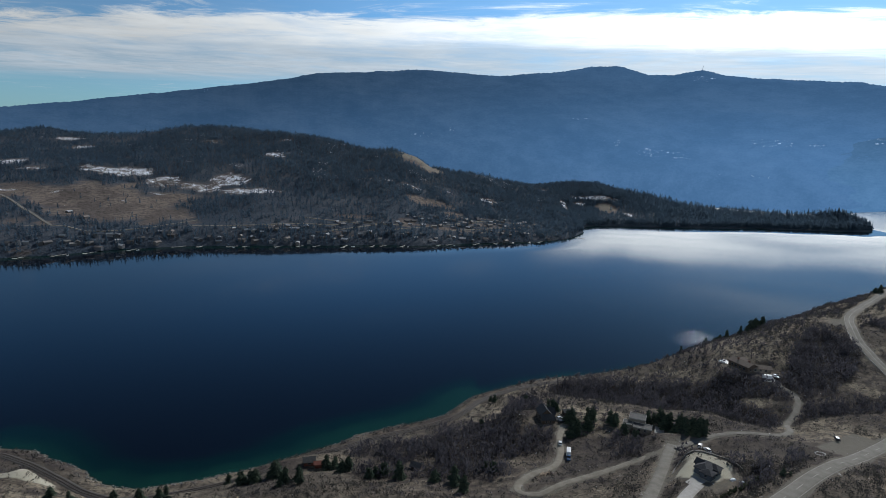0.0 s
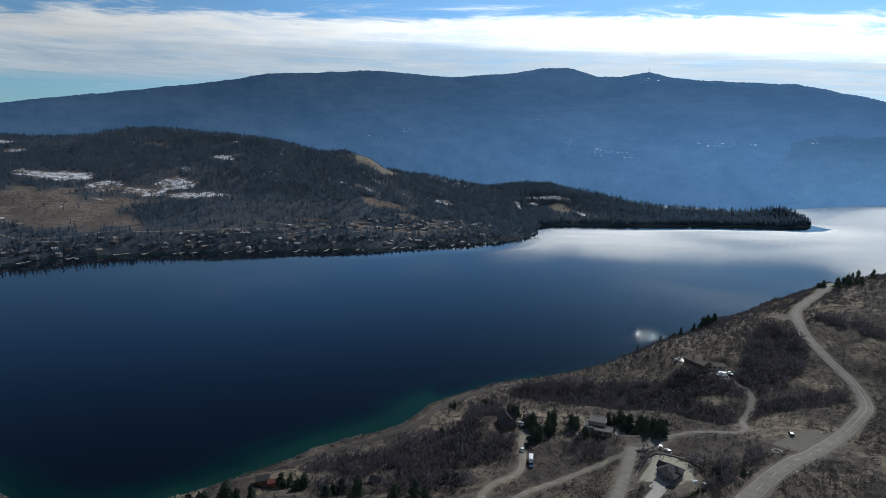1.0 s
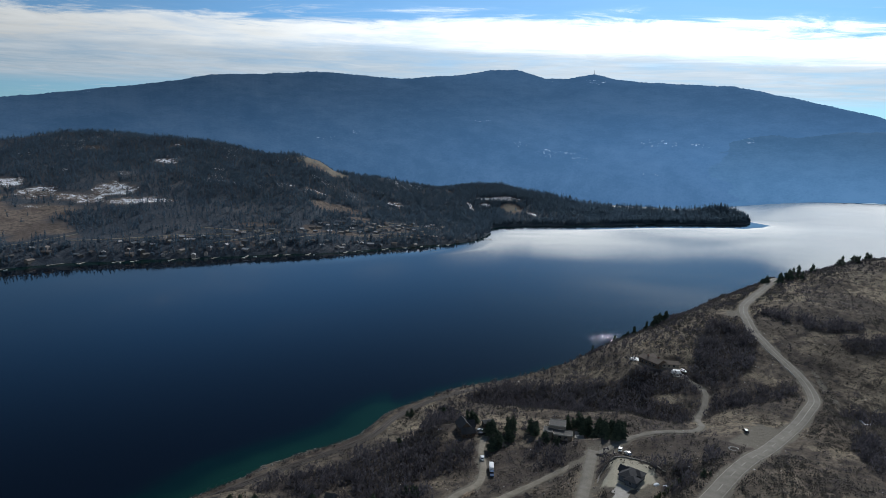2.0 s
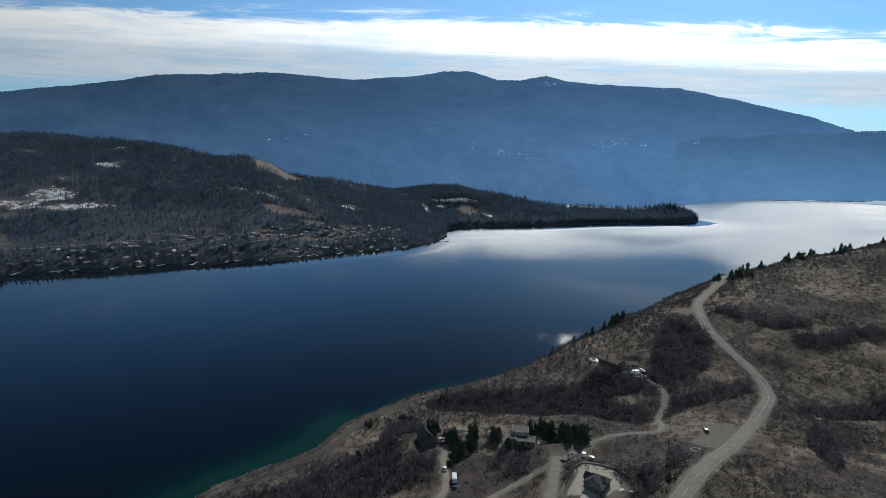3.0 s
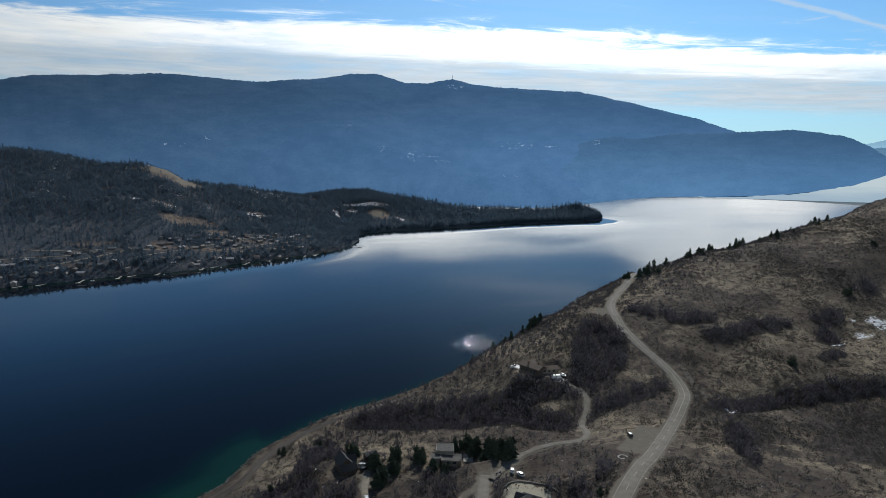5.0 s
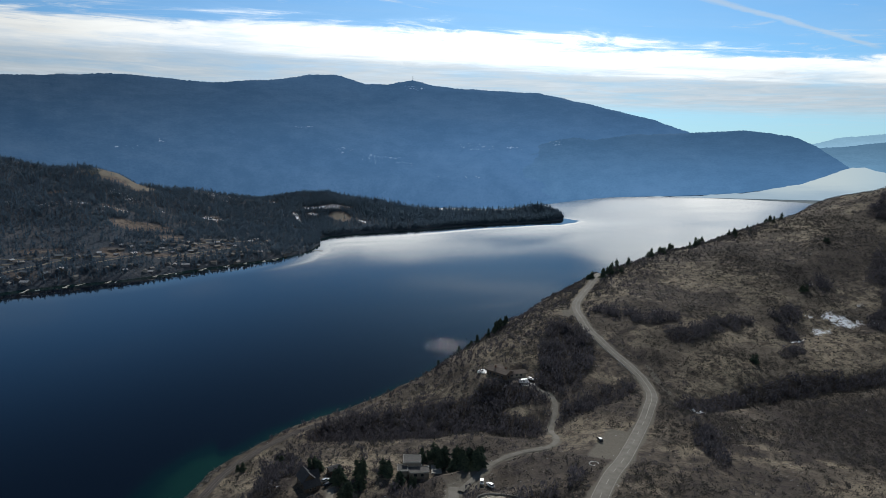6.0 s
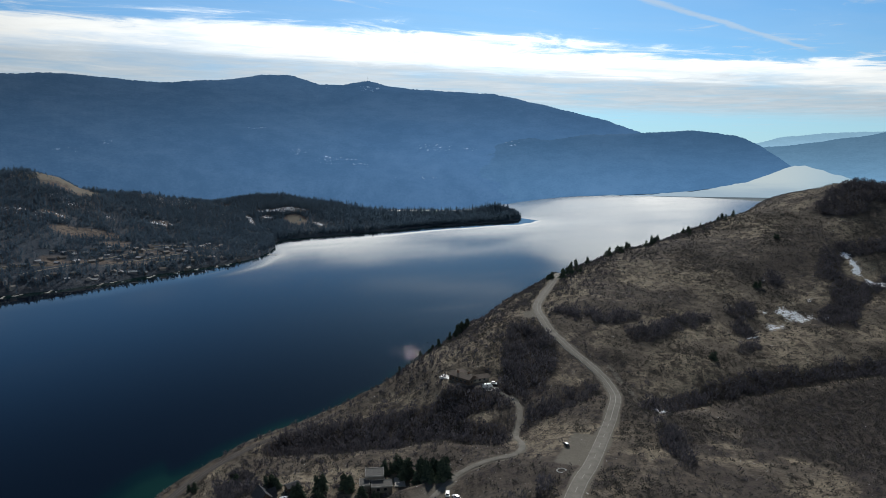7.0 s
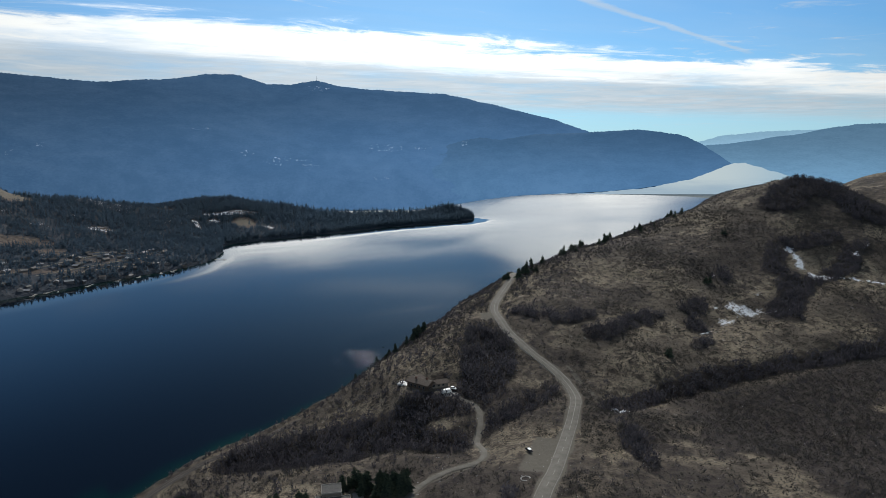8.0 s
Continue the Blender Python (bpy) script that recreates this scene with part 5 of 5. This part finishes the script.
slab("terrace", "pale parking court in front of the garage", "terrace", 214, 369.5, -12, 11, 6, 0.3, concrete)
slab("terrace", "pale patio beside the flat-roofed house", "terrace", 121.5, 306, -22, 5, 8, 0.4, concrete)
slab("terrace", "pale front court of the hip-roofed house", "terrace", 106.5, 225.5, 40, 8, 5, 0.2, concrete)


# ---- vehicles ----
tyre_mat = plain("tyre_rubber", (0.02, 0.02, 0.02), (0.04, 0.04, 0.04), 4.0)
paints = {"white": plain("white_car_paint", (0.75, 0.75, 0.75), (0.82, 0.82, 0.82), 1.0, 0.3, 0.5), "black": plain("black_car_paint", (0.015, 0.015, 0.018), (0.03, 0.03, 0.034), 1.0, 0.25, 0.5),
          "blue": plain("blue_car_paint", (0.03, 0.06, 0.13), (0.04, 0.08, 0.16), 1.0, 0.25, 0.5), "silver": plain("silver_car_paint", (0.4, 0.42, 0.44), (0.5, 0.52, 0.54), 1.0, 0.3, 0.5)}


def vehicle(name, label, x, y, turn, colour, profile, cabin, length, width, group="", top_colour=""):
    """profile and cabin: outlines (along, up), drawn out across the width and rounded."""
    z = float(ground_height(np.array([x]), np.array([y]))[0]) + 0.35
    ob = empty(name, pose(x, y, z, 0, 0, turn), label, "vehicle", group)

    def prism(outline, half, taper):
        bm = bmesh.new()
        rings = [[bm.verts.new((px, s * (half - taper * (pz - outline[0][1])), pz)) for px, pz in outline] for s in (-1, 1)]
        n = len(outline)
        for k in range(n):
            bm.faces.new((rings[0][k], rings[0][(k + 1) % n], rings[1][(k + 1) % n], rings[1][k]))
        bm.faces.new(rings[0][::-1])
        bm.faces.new(rings[1])
        bmesh.ops.recalc_face_normals(bm, faces=bm.faces)
        bmesh.ops.bevel(bm, geom=bm.edges, offset=0.07, segments=2, affect="EDGES")
        return bm

    part("body", prism(profile, width / 2, 0.03), paints[colour], ob)
    if cabin:
        part("windows", prism(cabin, width / 2 - 0.06, 0.16), glass, ob, "dark glass")
        top = max(c[1] for c in cabin)
        xs = [c[0] for c in cabin if c[1] == top]
        bm = bmesh.new()
        box(bm, min(xs) - 0.05, max(xs) + 0.05, -width / 2 + 0.2, width / 2 - 0.2, top - 0.03, top + 0.06)
        part("roof", bm, paints[top_colour or colour], ob)
    for wx in (-0.31 * length, 0.31 * length):
        for wy in (-width / 2 + 0.1, width / 2 - 0.1):
            bm = bmesh.new()
            bmesh.ops.create_cone(bm, cap_ends=True, segments=14, radius1=0.35, radius2=0.35, depth=0.24, matrix=pose(wx, wy, 0.35, 90))
            wheel = part("wheel", bm, tyre_mat, ob)
            bm = bmesh.new()
            bmesh.ops.create_cone(bm, cap_ends=True, segments=10, radius1=0.2, radius2=0.2, depth=0.27, matrix=pose(wx, wy, 0.35, 90))
            part("rim", bm, steel, wheel)
    return ob


CAR = [(-2.2, 0.3), (2.2, 0.3), (2.25, 0.75), (1.2, 0.98), (-2.1, 1.0), (-2.25, 0.7)]
CAR_CABIN = [(-1.9, 0.95), (1.1, 0.95), (0.5, 1.5), (-1.5, 1.5)]
PICKUP = [(-2.7, 0.4), (2.7, 0.4), (2.75, 0.95), (1.4, 1.1), (-2.7, 1.1)]
PICKUP_CABIN = [(-0.7, 1.05), (1.4, 1.05), (0.8, 1.75), (-0.5, 1.75)]
VAN = [(-3.2, 0.35), (3.2, 0.35), (3.25, 1.2), (2.7, 1.5), (2.3, 2.6), (-3.2, 2.6)]
vehicle("car", "black car with a white roof on the gravel pull-out", 197, 277, 75, "black", CAR, CAR_CABIN, 4.5, 1.8, top_colour="white")
vehicle("camper_van", "white camper van parked beside the gravel drive", 67.5, 280.5, 78, "white", VAN, None, 6.5, 2.2)
vehicle("pickup_truck", "blue pickup truck parked behind the camper van", 66.3, 274.5, 78, "blue", PICKUP, PICKUP_CABIN, 5.4, 1.9)
vehicle("car", "silver car beside the steep-roofed house", 71.5, 326, 20, "silver", CAR, CAR_CABIN, 4.5, 1.8, "cars at the steep-roofed house")
vehicle("car", "black car in front of the steep-roofed house", 71.5, 321, 15, "black", CAR, CAR_CABIN, 4.5, 1.8, "cars at the steep-roofed house")
vehicle("car", "white car half hidden beside the gravel drive", 65.5, 292, 80, "white", CAR, CAR_CABIN, 4.5, 1.8)
vehicle("car", "white car at the junction below the bush", 129, 273.5, 60, "white", CAR, CAR_CABIN, 4.5, 1.8, "white cars at the junction")
vehicle("car", "white car parked behind another at the junction", 131, 269.5, 100, "white", CAR, CAR_CABIN, 4.5, 1.8, "white cars at the junction")
vehicle("camper_van", "white van outside the garage of the estate house", 213, 371.5, -10, "white", VAN, None, 6.5, 2.2)
vehicle("car", "white car at the end of the garage wing", 219, 373, -60, "white", CAR, CAR_CABIN, 4.5, 1.8)


# ---- the village across the lake ----
def cottage(l, w, h, rise):
    ob = empty("cottage", Matrix(), "small cottage among trees by the lake", "house", "cottages on the peninsula")
    part("wall", walls(l, w, h, "gable", rise), village_wall, ob)
    part("roof", gable(l, w, h, rise), village_roof, ob)
    return ob


def varied(name, tones):
    m, n = material(name)
    r = n.add("ShaderNodeObjectInfo", 5)
    ramp_ = n.n.new("ShaderNodeValToRGB")
    ramp_.color_ramp.interpolation = "CONSTANT"
    while len(ramp_.color_ramp.elements) < len(tones):
        ramp_.color_ramp.elements.new(0.5)
    for k, (e, c) in enumerate(zip(ramp_.color_ramp.elements, tones)):
        e.position, e.color = k / len(tones), (*c, 1)
    n.put(ramp_.inputs[0], r)
    p = n.add("ShaderNodeNewGeometry", 0)
    finish(n, n.mix(n.noise(p, 0.5, 3), ramp_.outputs[0], n.mix(0.75, (0.1, 0.1, 0.1), ramp_.outputs[0])), 0.8)
    return m


village_wall = varied("cottage_wall", [(0.17, 0.165, 0.16), (0.11, 0.105, 0.10), (0.08, 0.078, 0.076), (0.26, 0.255, 0.25), (0.10, 0.105, 0.12)])
village_roof = varied("cottage_roof", [(0.16, 0.15, 0.145), (0.28, 0.26, 0.24), (0.10, 0.095, 0.09), (0.19, 0.165, 0.15), (0.42, 0.42, 0.43), (0.14, 0.16, 0.18)])
for _k, _l in enumerate(LANES):
    _p = smooth_line(_l, 8.0)
    _z = pen_place(_p[:, 0], _p[:, 1])
    for _ in range(3):
        _z[1:-1] = (_z[:-2] + 2 * _z[1:-1] + _z[2:]) / 4
    _vv, _ff = strip(np.column_stack([_p, _z]), [-2.6, -2.2, 0, 2.2, 2.6], [-1.5, 0.5, 0.6, 0.5, -1.5])
    thing("road_across_the_lake", _vv, _ff, gravel_mat if _k > 1 else asphalt, label="pale narrow lane between fields and cottages", category="road", kind="structure")
COTTAGES = [cottage(8.5, 6, 2.7, 1.5), cottage(11, 6.5, 3.0, 1.6), cottage(6.5, 5, 2.4, 1.3)]
_rows = [((-600, 822), (-400, 925), 20), ((-560, 850), (-420, 950), 12), ((-400, 935), (-160, 1022), 24), ((-330, 1000), (-180, 1075), 14), ((-170, 1025), (120, 1105), 26), ((-200, 1085), (60, 1175), 24),
         ((-80, 1165), (180, 1225), 22), ((60, 1140), (235, 1180), 14), ((0, 1210), (200, 1275), 14), ((-360, 985), (-240, 1040), 9), ((-680, 985), (-560, 960), 3)]
_spots = []
for (_ax, _ay), (_bx, _by), _count in _rows:
    for _k in range(_count):
        _t = (_k + rng.uniform(0.1, 0.9)) / _count
        _spots.append((_ax + (_bx - _ax) * _t + rng.uniform(-6, 6), _ay + (_by - _ay) * _t + rng.uniform(-14, 14), rng.uniform(0, 360)))
_spots = np.array(_spots)
_zz = pen_place(_spots[:, 0], _spots[:, 1])
_i = 0
for (_tx, _ty, _tr), _tz in zip(_spots, _zz):
    if _tz < 1.0:
        continue
    _m = pose(_tx, _ty, float(_tz) - 0.2, 0, 0, _tr)
    if _i < 3:
        COTTAGES[_i].matrix_world = _m
    else:
        copy_thing(COTTAGES[_i % 3], _m)
    _i += 1


def dock(x, y, turn, length):
    ob = empty("dock", pose(x, y, 0.5, 0, 0, turn), "weathered wooden dock reaching into the lake", "dock", "docks of the peninsula")
    bm = bmesh.new()
    box(bm, -1.2, 1.2, -length, 2, -0.15, 0.1)
    box(bm, -3, 3, -length - 3, -length, -0.15, 0.1)
    part("deck", bm, concrete, ob)
    for px, py in ((-1, -length), (1, -length), (-1, -length / 2), (1, -length / 2)):
        bm = bmesh.new()
        bmesh.ops.create_cone(bm, cap_ends=True, segments=6, radius1=0.15, radius2=0.15, depth=3, matrix=Matrix.Translation((px, py, -0.6)))
        part("pile", bm, post_wood, ob)
    return ob


for _x0 in np.linspace(-560, 200, 22):
    _x0 = _x0 + rng.uniform(-14, 14)
    dock(_x0, float(np.interp(_x0, PEN_X, PEN_FRONT)) - 1, rng.uniform(-45, -10), rng.uniform(8, 18))
dock(268, 1214, 50, 16)


# ---- small things ----
def rock_mesh(name, seed, mat):
    r = np.random.RandomState(seed)
    bm = bmesh.new()
    bmesh.ops.create_icosphere(bm, subdivisions=1, radius=0.5)
    for v in bm.verts:
        v.co *= r.uniform(0.7, 1.2)
        v.co.z *= 0.75
    me = bpy.data.meshes.new(name)
    bm.to_mesh(me)
    bm.free()
    me.materials.append(mat)
    return me


white_stone = plain("whitewashed_stone", (0.5, 0.49, 0.46), (0.72, 0.71, 0.68), 1.5, 0.9)
grey_stone = plain("grey_boulder", (0.11, 0.105, 0.098), (0.24, 0.225, 0.205), 0.8, 0.95)
at_ground = lambda x, y: float(ground_height(np.array([x]), np.array([y]))[0])

# ring of pale stones on the pull-out
ring = empty("stone_ring", pose(173, 252, at_ground(173, 252)), "ring of pale stones on the gravel pull-out", "stone ring")
_rock = [rock_mesh("stone", k, white_stone) for k in range(3)]
for _k in range(22):
    _a = 2 * math.pi * _k / 22
    _o = new("stone", _rock[_k % 3])
    _o.parent = ring
    _o.matrix_basis = pose(2.1 * math.cos(_a), 1.7 * math.sin(_a), 0.2, 0, 0, 40 * _k) @ Matrix.Diagonal((0.75, 0.6, 0.5, 1))

# boulders along the near water edge
_v, _f = [], []
_base = bmesh.new()
bmesh.ops.create_icosphere(_base, subdivisions=1, radius=0.5)
_bv = np.array([v.co[:] for v in _base.verts])
_bf = np.array([[v.index for v in f.verts] for f in _base.faces])
_base.free()
_line = smooth_line(SHORE[:13], 1.2)
_side = along_line(np.column_stack([_line, np.zeros(len(_line))]))
_n = 0
_o = rng.uniform(-2.5, 4.5, 2 * len(_line))
_at = np.repeat(_line, 2, axis=0) + _o[:, None] * np.repeat(_side, 2, axis=0) + rng.uniform(-1, 1, (2 * len(_line), 2))
_zz = ground_height(_at[:, 0], _at[:, 1])
for (_x0, _y0), _z0 in zip(_at[_zz > -0.5], _zz[_zz > -0.5]):
    _sz = rng.uniform(0.5, 1.6)
    _v.append(_bv * rng.uniform(0.7, 1.25, (len(_bv), 1)) * np.array([_sz, _sz * rng.uniform(0.7, 1.2), _sz * 0.7]) + np.array([_x0, _y0, max(_z0, 0.0) + 0.1]))
    _f.append(_bf + _n * len(_bv))
    _n += 1
thing("shore_boulders", np.concatenate(_v), np.concatenate(_f), grey_stone, label="grey boulders piled along the water edge", category="boulders", kind="stuff")

# clipped hedge along the drive of the hip-roofed house
hedge_mat = islands("hedge_needles", (0.03, 0.042, 0.028), (0.07, 0.085, 0.05), spread=0.3)
for _k in range(18):
    _t = _k / 17
    _x0, _y0 = 111 + 25 * _t + rng.uniform(-0.3, 0.3), 213 + 17 * _t + rng.uniform(-0.3, 0.3)
    _vv, _ff = clumps(np.zeros(1), np.zeros(1), np.zeros(1), np.array([1.7]), np.array([0.55]), 70, np.array([0.22]), 0.6)
    _b = thing("hedge_shrub", _vv, _ff, hedge_mat, label="small clipped evergreen beside the drive", category="shrub", group="hedge along the drive")
    _b.matrix_world = pose(_x0, _y0, at_ground(_x0, _y0) - 0.1, 0, 0, rng.uniform(0, 360))
# wall of pale stone holding the yard
_p = smooth_line([(103, 240), (108, 247), (118, 250), (128, 244), (131, 236)], 1.5)
_z = ground_height(_p[:, 0], _p[:, 1])
_v, _f = strip(np.column_stack([_p, _z]), [-0.3, -0.3, 0.3, 0.3], [-1.0, 0.5, 0.5, -1.0])
thing("retaining_wall", _v, _f, grey_stone, label="low rough stone wall round the sandy yard", category="wall")
# snow heap thrown up beside the yard, pale tarpaulins
snow_mat = plain("old_snow", (0.68, 0.71, 0.75), (0.82, 0.84, 0.86), 0.7, 0.7)


def heap(name, label, category, x, y, l, w_, h, mat, turn=0, group=""):
    """A low uneven mound."""
    bm = bmesh.new()
    bmesh.ops.create_uvsphere(bm, u_segments=18, v_segments=10, radius=1.0)
    for v in bm.verts:
        k = 1 + 0.35 * (noise.noise(v.co * 1.7 + Vector((x, y, 0))) + 0.5 * noise.noise(v.co * 4.1))
        v.co = Vector((v.co.x * k * l / 2, v.co.y * k * w_ / 2, max(v.co.z, -0.4) * k * h))
    for f in bm.faces:
        f.smooth = True
    me = bpy.data.meshes.new(name)
    bm.to_mesh(me)
    bm.free()
    me.materials.append(mat)
    ob = new(name, me)
    ob.matrix_world = pose(x, y, at_ground(x, y), 0, 0, turn)
    return tagged(ob, label, category, group)


heap("snow_heap", "heap of old snow at the edge of the yard", "snow", 122.5, 227.5, 3.0, 1.8, 0.6, snow_mat, 30, "snow heaps at the yard")
heap("snow_heap", "narrow strip of old snow beside the yard wall", "snow", 126, 226.2, 2.6, 1.0, 0.35, snow_mat, -10, "snow heaps at the yard")
heap("snow_heap", "patch of old snow on the terrace edge", "snow", 200, 402, 7, 2.4, 0.7, snow_mat, -60)
heap("snow_heap", "old snow lying where the gully meets the road bank", "snow", 283, 295, 7, 4, 0.5, snow_mat, 20)
heap("boulder", "white boulder on the terrace of the flat-roofed house", "boulder", 115.5, 312, 1.8, 1.8, 1.3, white_stone, 0, "white boulders")
heap("boulder", "white boulder beside the flat-roofed house wall", "boulder", 105, 312.5, 1.6, 1.6, 1.2, white_stone, 50, "white boulders")

# stack of sawn logs by the loop of the gravel drive
logs = empty("log_pile", pose(52, 257, at_ground(52, 257), 0, 0, 35), "untidy pile of pale logs beside the gravel drive", "log pile")
log_mat = plain("peeled_log", (0.22, 0.165, 0.12), (0.36, 0.28, 0.2), 1.2)
for _k in range(14):
    _bm = bmesh.new()
    bmesh.ops.create_cone(_bm, cap_ends=True, segments=8, radius1=0.2, radius2=0.16, depth=rng.uniform(2.5, 5))
    _l = part("log", _bm, log_mat, logs)
    _l.matrix_basis = pose(rng.uniform(-3, 3), rng.uniform(-1.2, 1.2), 0.2 + 0.35 * (_k % 3), 90 + rng.uniform(-8, 8), 0, rng.uniform(50, 130))


# wooden power poles down to the shore
def power_pole(x, y, turn, height=9.0):
    ob = empty("power_pole", pose(x, y, at_ground(x, y), 0, 0, turn), "weathered wooden power pole with a crossarm", "pole", "power poles on the slope")
    bm = bmesh.new()
    bmesh.ops.create_cone(bm, cap_ends=True, segments=8, radius1=0.17, radius2=0.11, depth=height + 1, matrix=Matrix.Translation((0, 0, height / 2 - 0.5)))
    part("pole", bm, post_wood, ob)
    bm = bmesh.new()
    box(bm, -1.2, 1.2, -0.07, 0.07, height - 0.9, height - 0.72)
    part("crossarm", bm, post_wood, ob)
    for k in (-1.05, 0.0, 1.05):
        bm = bmesh.new()
        bmesh.ops.create_cone(bm, cap_ends=True, segments=6, radius1=0.07, radius2=0.04, depth=0.2, matrix=Matrix.Translation((k, 0, height - 0.62)))
        part("insulator", bm, glass, ob)
    return ob


for _x0, _y0 in ((98, 420), (116, 428), (82, 405), (134, 436), (66, 392)):
    power_pole(_x0, _y0, 40, 7.0)

# mast on the far summit
_az, _D = radians(21.75), 4770
mast = empty("radio_mast", pose(_D * math.sin(_az), _D * math.cos(_az), 180 + _D * math.tan(radians(6.75))), "thin radio mast on the far snowy summit", "mast")
_bm = bmesh.new()
for _k in range(3):
    bmesh.ops.create_cone(_bm, cap_ends=True, segments=5, radius1=0.7, radius2=0.3, depth=46, matrix=pose(1.5 * math.cos(2.1 * _k), 1.5 * math.sin(2.1 * _k), 20))
part("pylon", _bm, steel, mast)

# boats at the docks
boat_mat = plain("white_boat_hull", (0.6, 0.6, 0.6), (0.75, 0.75, 0.74), 1.0, 0.4)


def boat(x, y, turn):
    ob = empty("motor_boat", pose(x, y, 0.25, 0, 0, turn), "small white motor boat moored at a dock", "boat", "boats at the docks")
    bm = bmesh.new()
    out = [(-2.6, 0.9), (1.2, 1.0), (3.0, 0.0), (1.2, -1.0), (-2.6, -0.9)]
    a, b2 = [bm.verts.new((px * 0.9, py * 0.7, -0.5)) for px, py in out], [bm.verts.new((px, py, 0.55)) for px, py in out]
    for k in range(5):
        bm.faces.new((a[k], a[(k + 1) % 5], b2[(k + 1) % 5], b2[k]))
    bm.faces.new(a[::-1])
    bm.faces.new(b2)
    bmesh.ops.recalc_face_normals(bm, faces=bm.faces)
    part("hull", bm, boat_mat, ob)
    bm = bmesh.new()
    box(bm, -0.6, 0.8, -0.6, 0.6, 0.5, 1.3)
    part("windscreen", bm, glass, ob)
    return ob


for _x0 in (-520, -452, -330, -268, -150, -60, 20, 96, 180):
    boat(_x0, float(np.interp(_x0, PEN_X, PEN_FRONT)) - 12, rng.uniform(0, 360))


# ---- wave lines running along the shore ----
_v, _f = [], []
_r = np.random.RandomState(21)


def swell(x, y, length, high, wide, turn):
    """One low wave: a ridge that tapers out at both ends and bends a little."""
    i, n = len(_v), 12
    c, s = math.cos(radians(turn)), math.sin(radians(turn))
    bend = _r.uniform(-0.02, 0.02)
    for k in range(n + 1):
        t = k / n * 2 - 1
        u, v0, q = t * length / 2, bend * length * t * t, (1 - t * t)
        for v, h in ((-wide / 2, -0.02), (-wide * 0.42, high * 0.8), (-wide / 3, high), (wide / 6, high * 0.4), (wide / 2, -0.02)):
            v = v0 + v * (0.3 + 0.7 * q)
            _v.append((x + u * c - v * s, y + u * s + v * c, max(h * q, 0.004) if h > 0 else -0.02))
    for k in range(n):
        for j in range(4):
            a = i + k * 5 + j
            _f.append((a, a + 5, a + 6, a + 1))


for _k in range(18):
    _t = _r.rand()
    swell(-34 + 294 * _t + _r.uniform(-3, 3), 418 + 149 * _t + 10 * math.sin(_t * 3.1), _r.uniform(8, 22), 0.016, 0.7, 27 + _r.uniform(-4, 4))
for _k in range(44):                            # a fan of fine ripples off the point
    _o = -22 + _k + _r.uniform(-0.3, 0.3)
    swell(262 + 10 * _r.uniform(-1, 1) - 0.5 * _o, 566 + 6 * _r.uniform(-1, 1) + 0.85 * _o, _r.uniform(30, 62), 0.014, 0.7, 31 + 0.25 * _o + _r.uniform(-1, 1))
for _k in range(7):                             # a boat's wake beyond the point of the peninsula and off the near shore
    swell(1150 + 42 * _k, 1690 - 20 * _k + 5 * (_k % 2), 60, 0.10, 2.5, -26)
    swell(760 + 14 * _k, 905 + 9 * _k, 20, 0.06, 1.4, 33 if _k < 4 else 70)
ripples = thing("ripples", _v, _f, bpy.data.materials["lake_water"], smooth=True, label="low wave lines running along the lake shore", category="waves", kind="stuff")
put_attribute(ripples, "breeze", np.full(len(_v), 0.08))
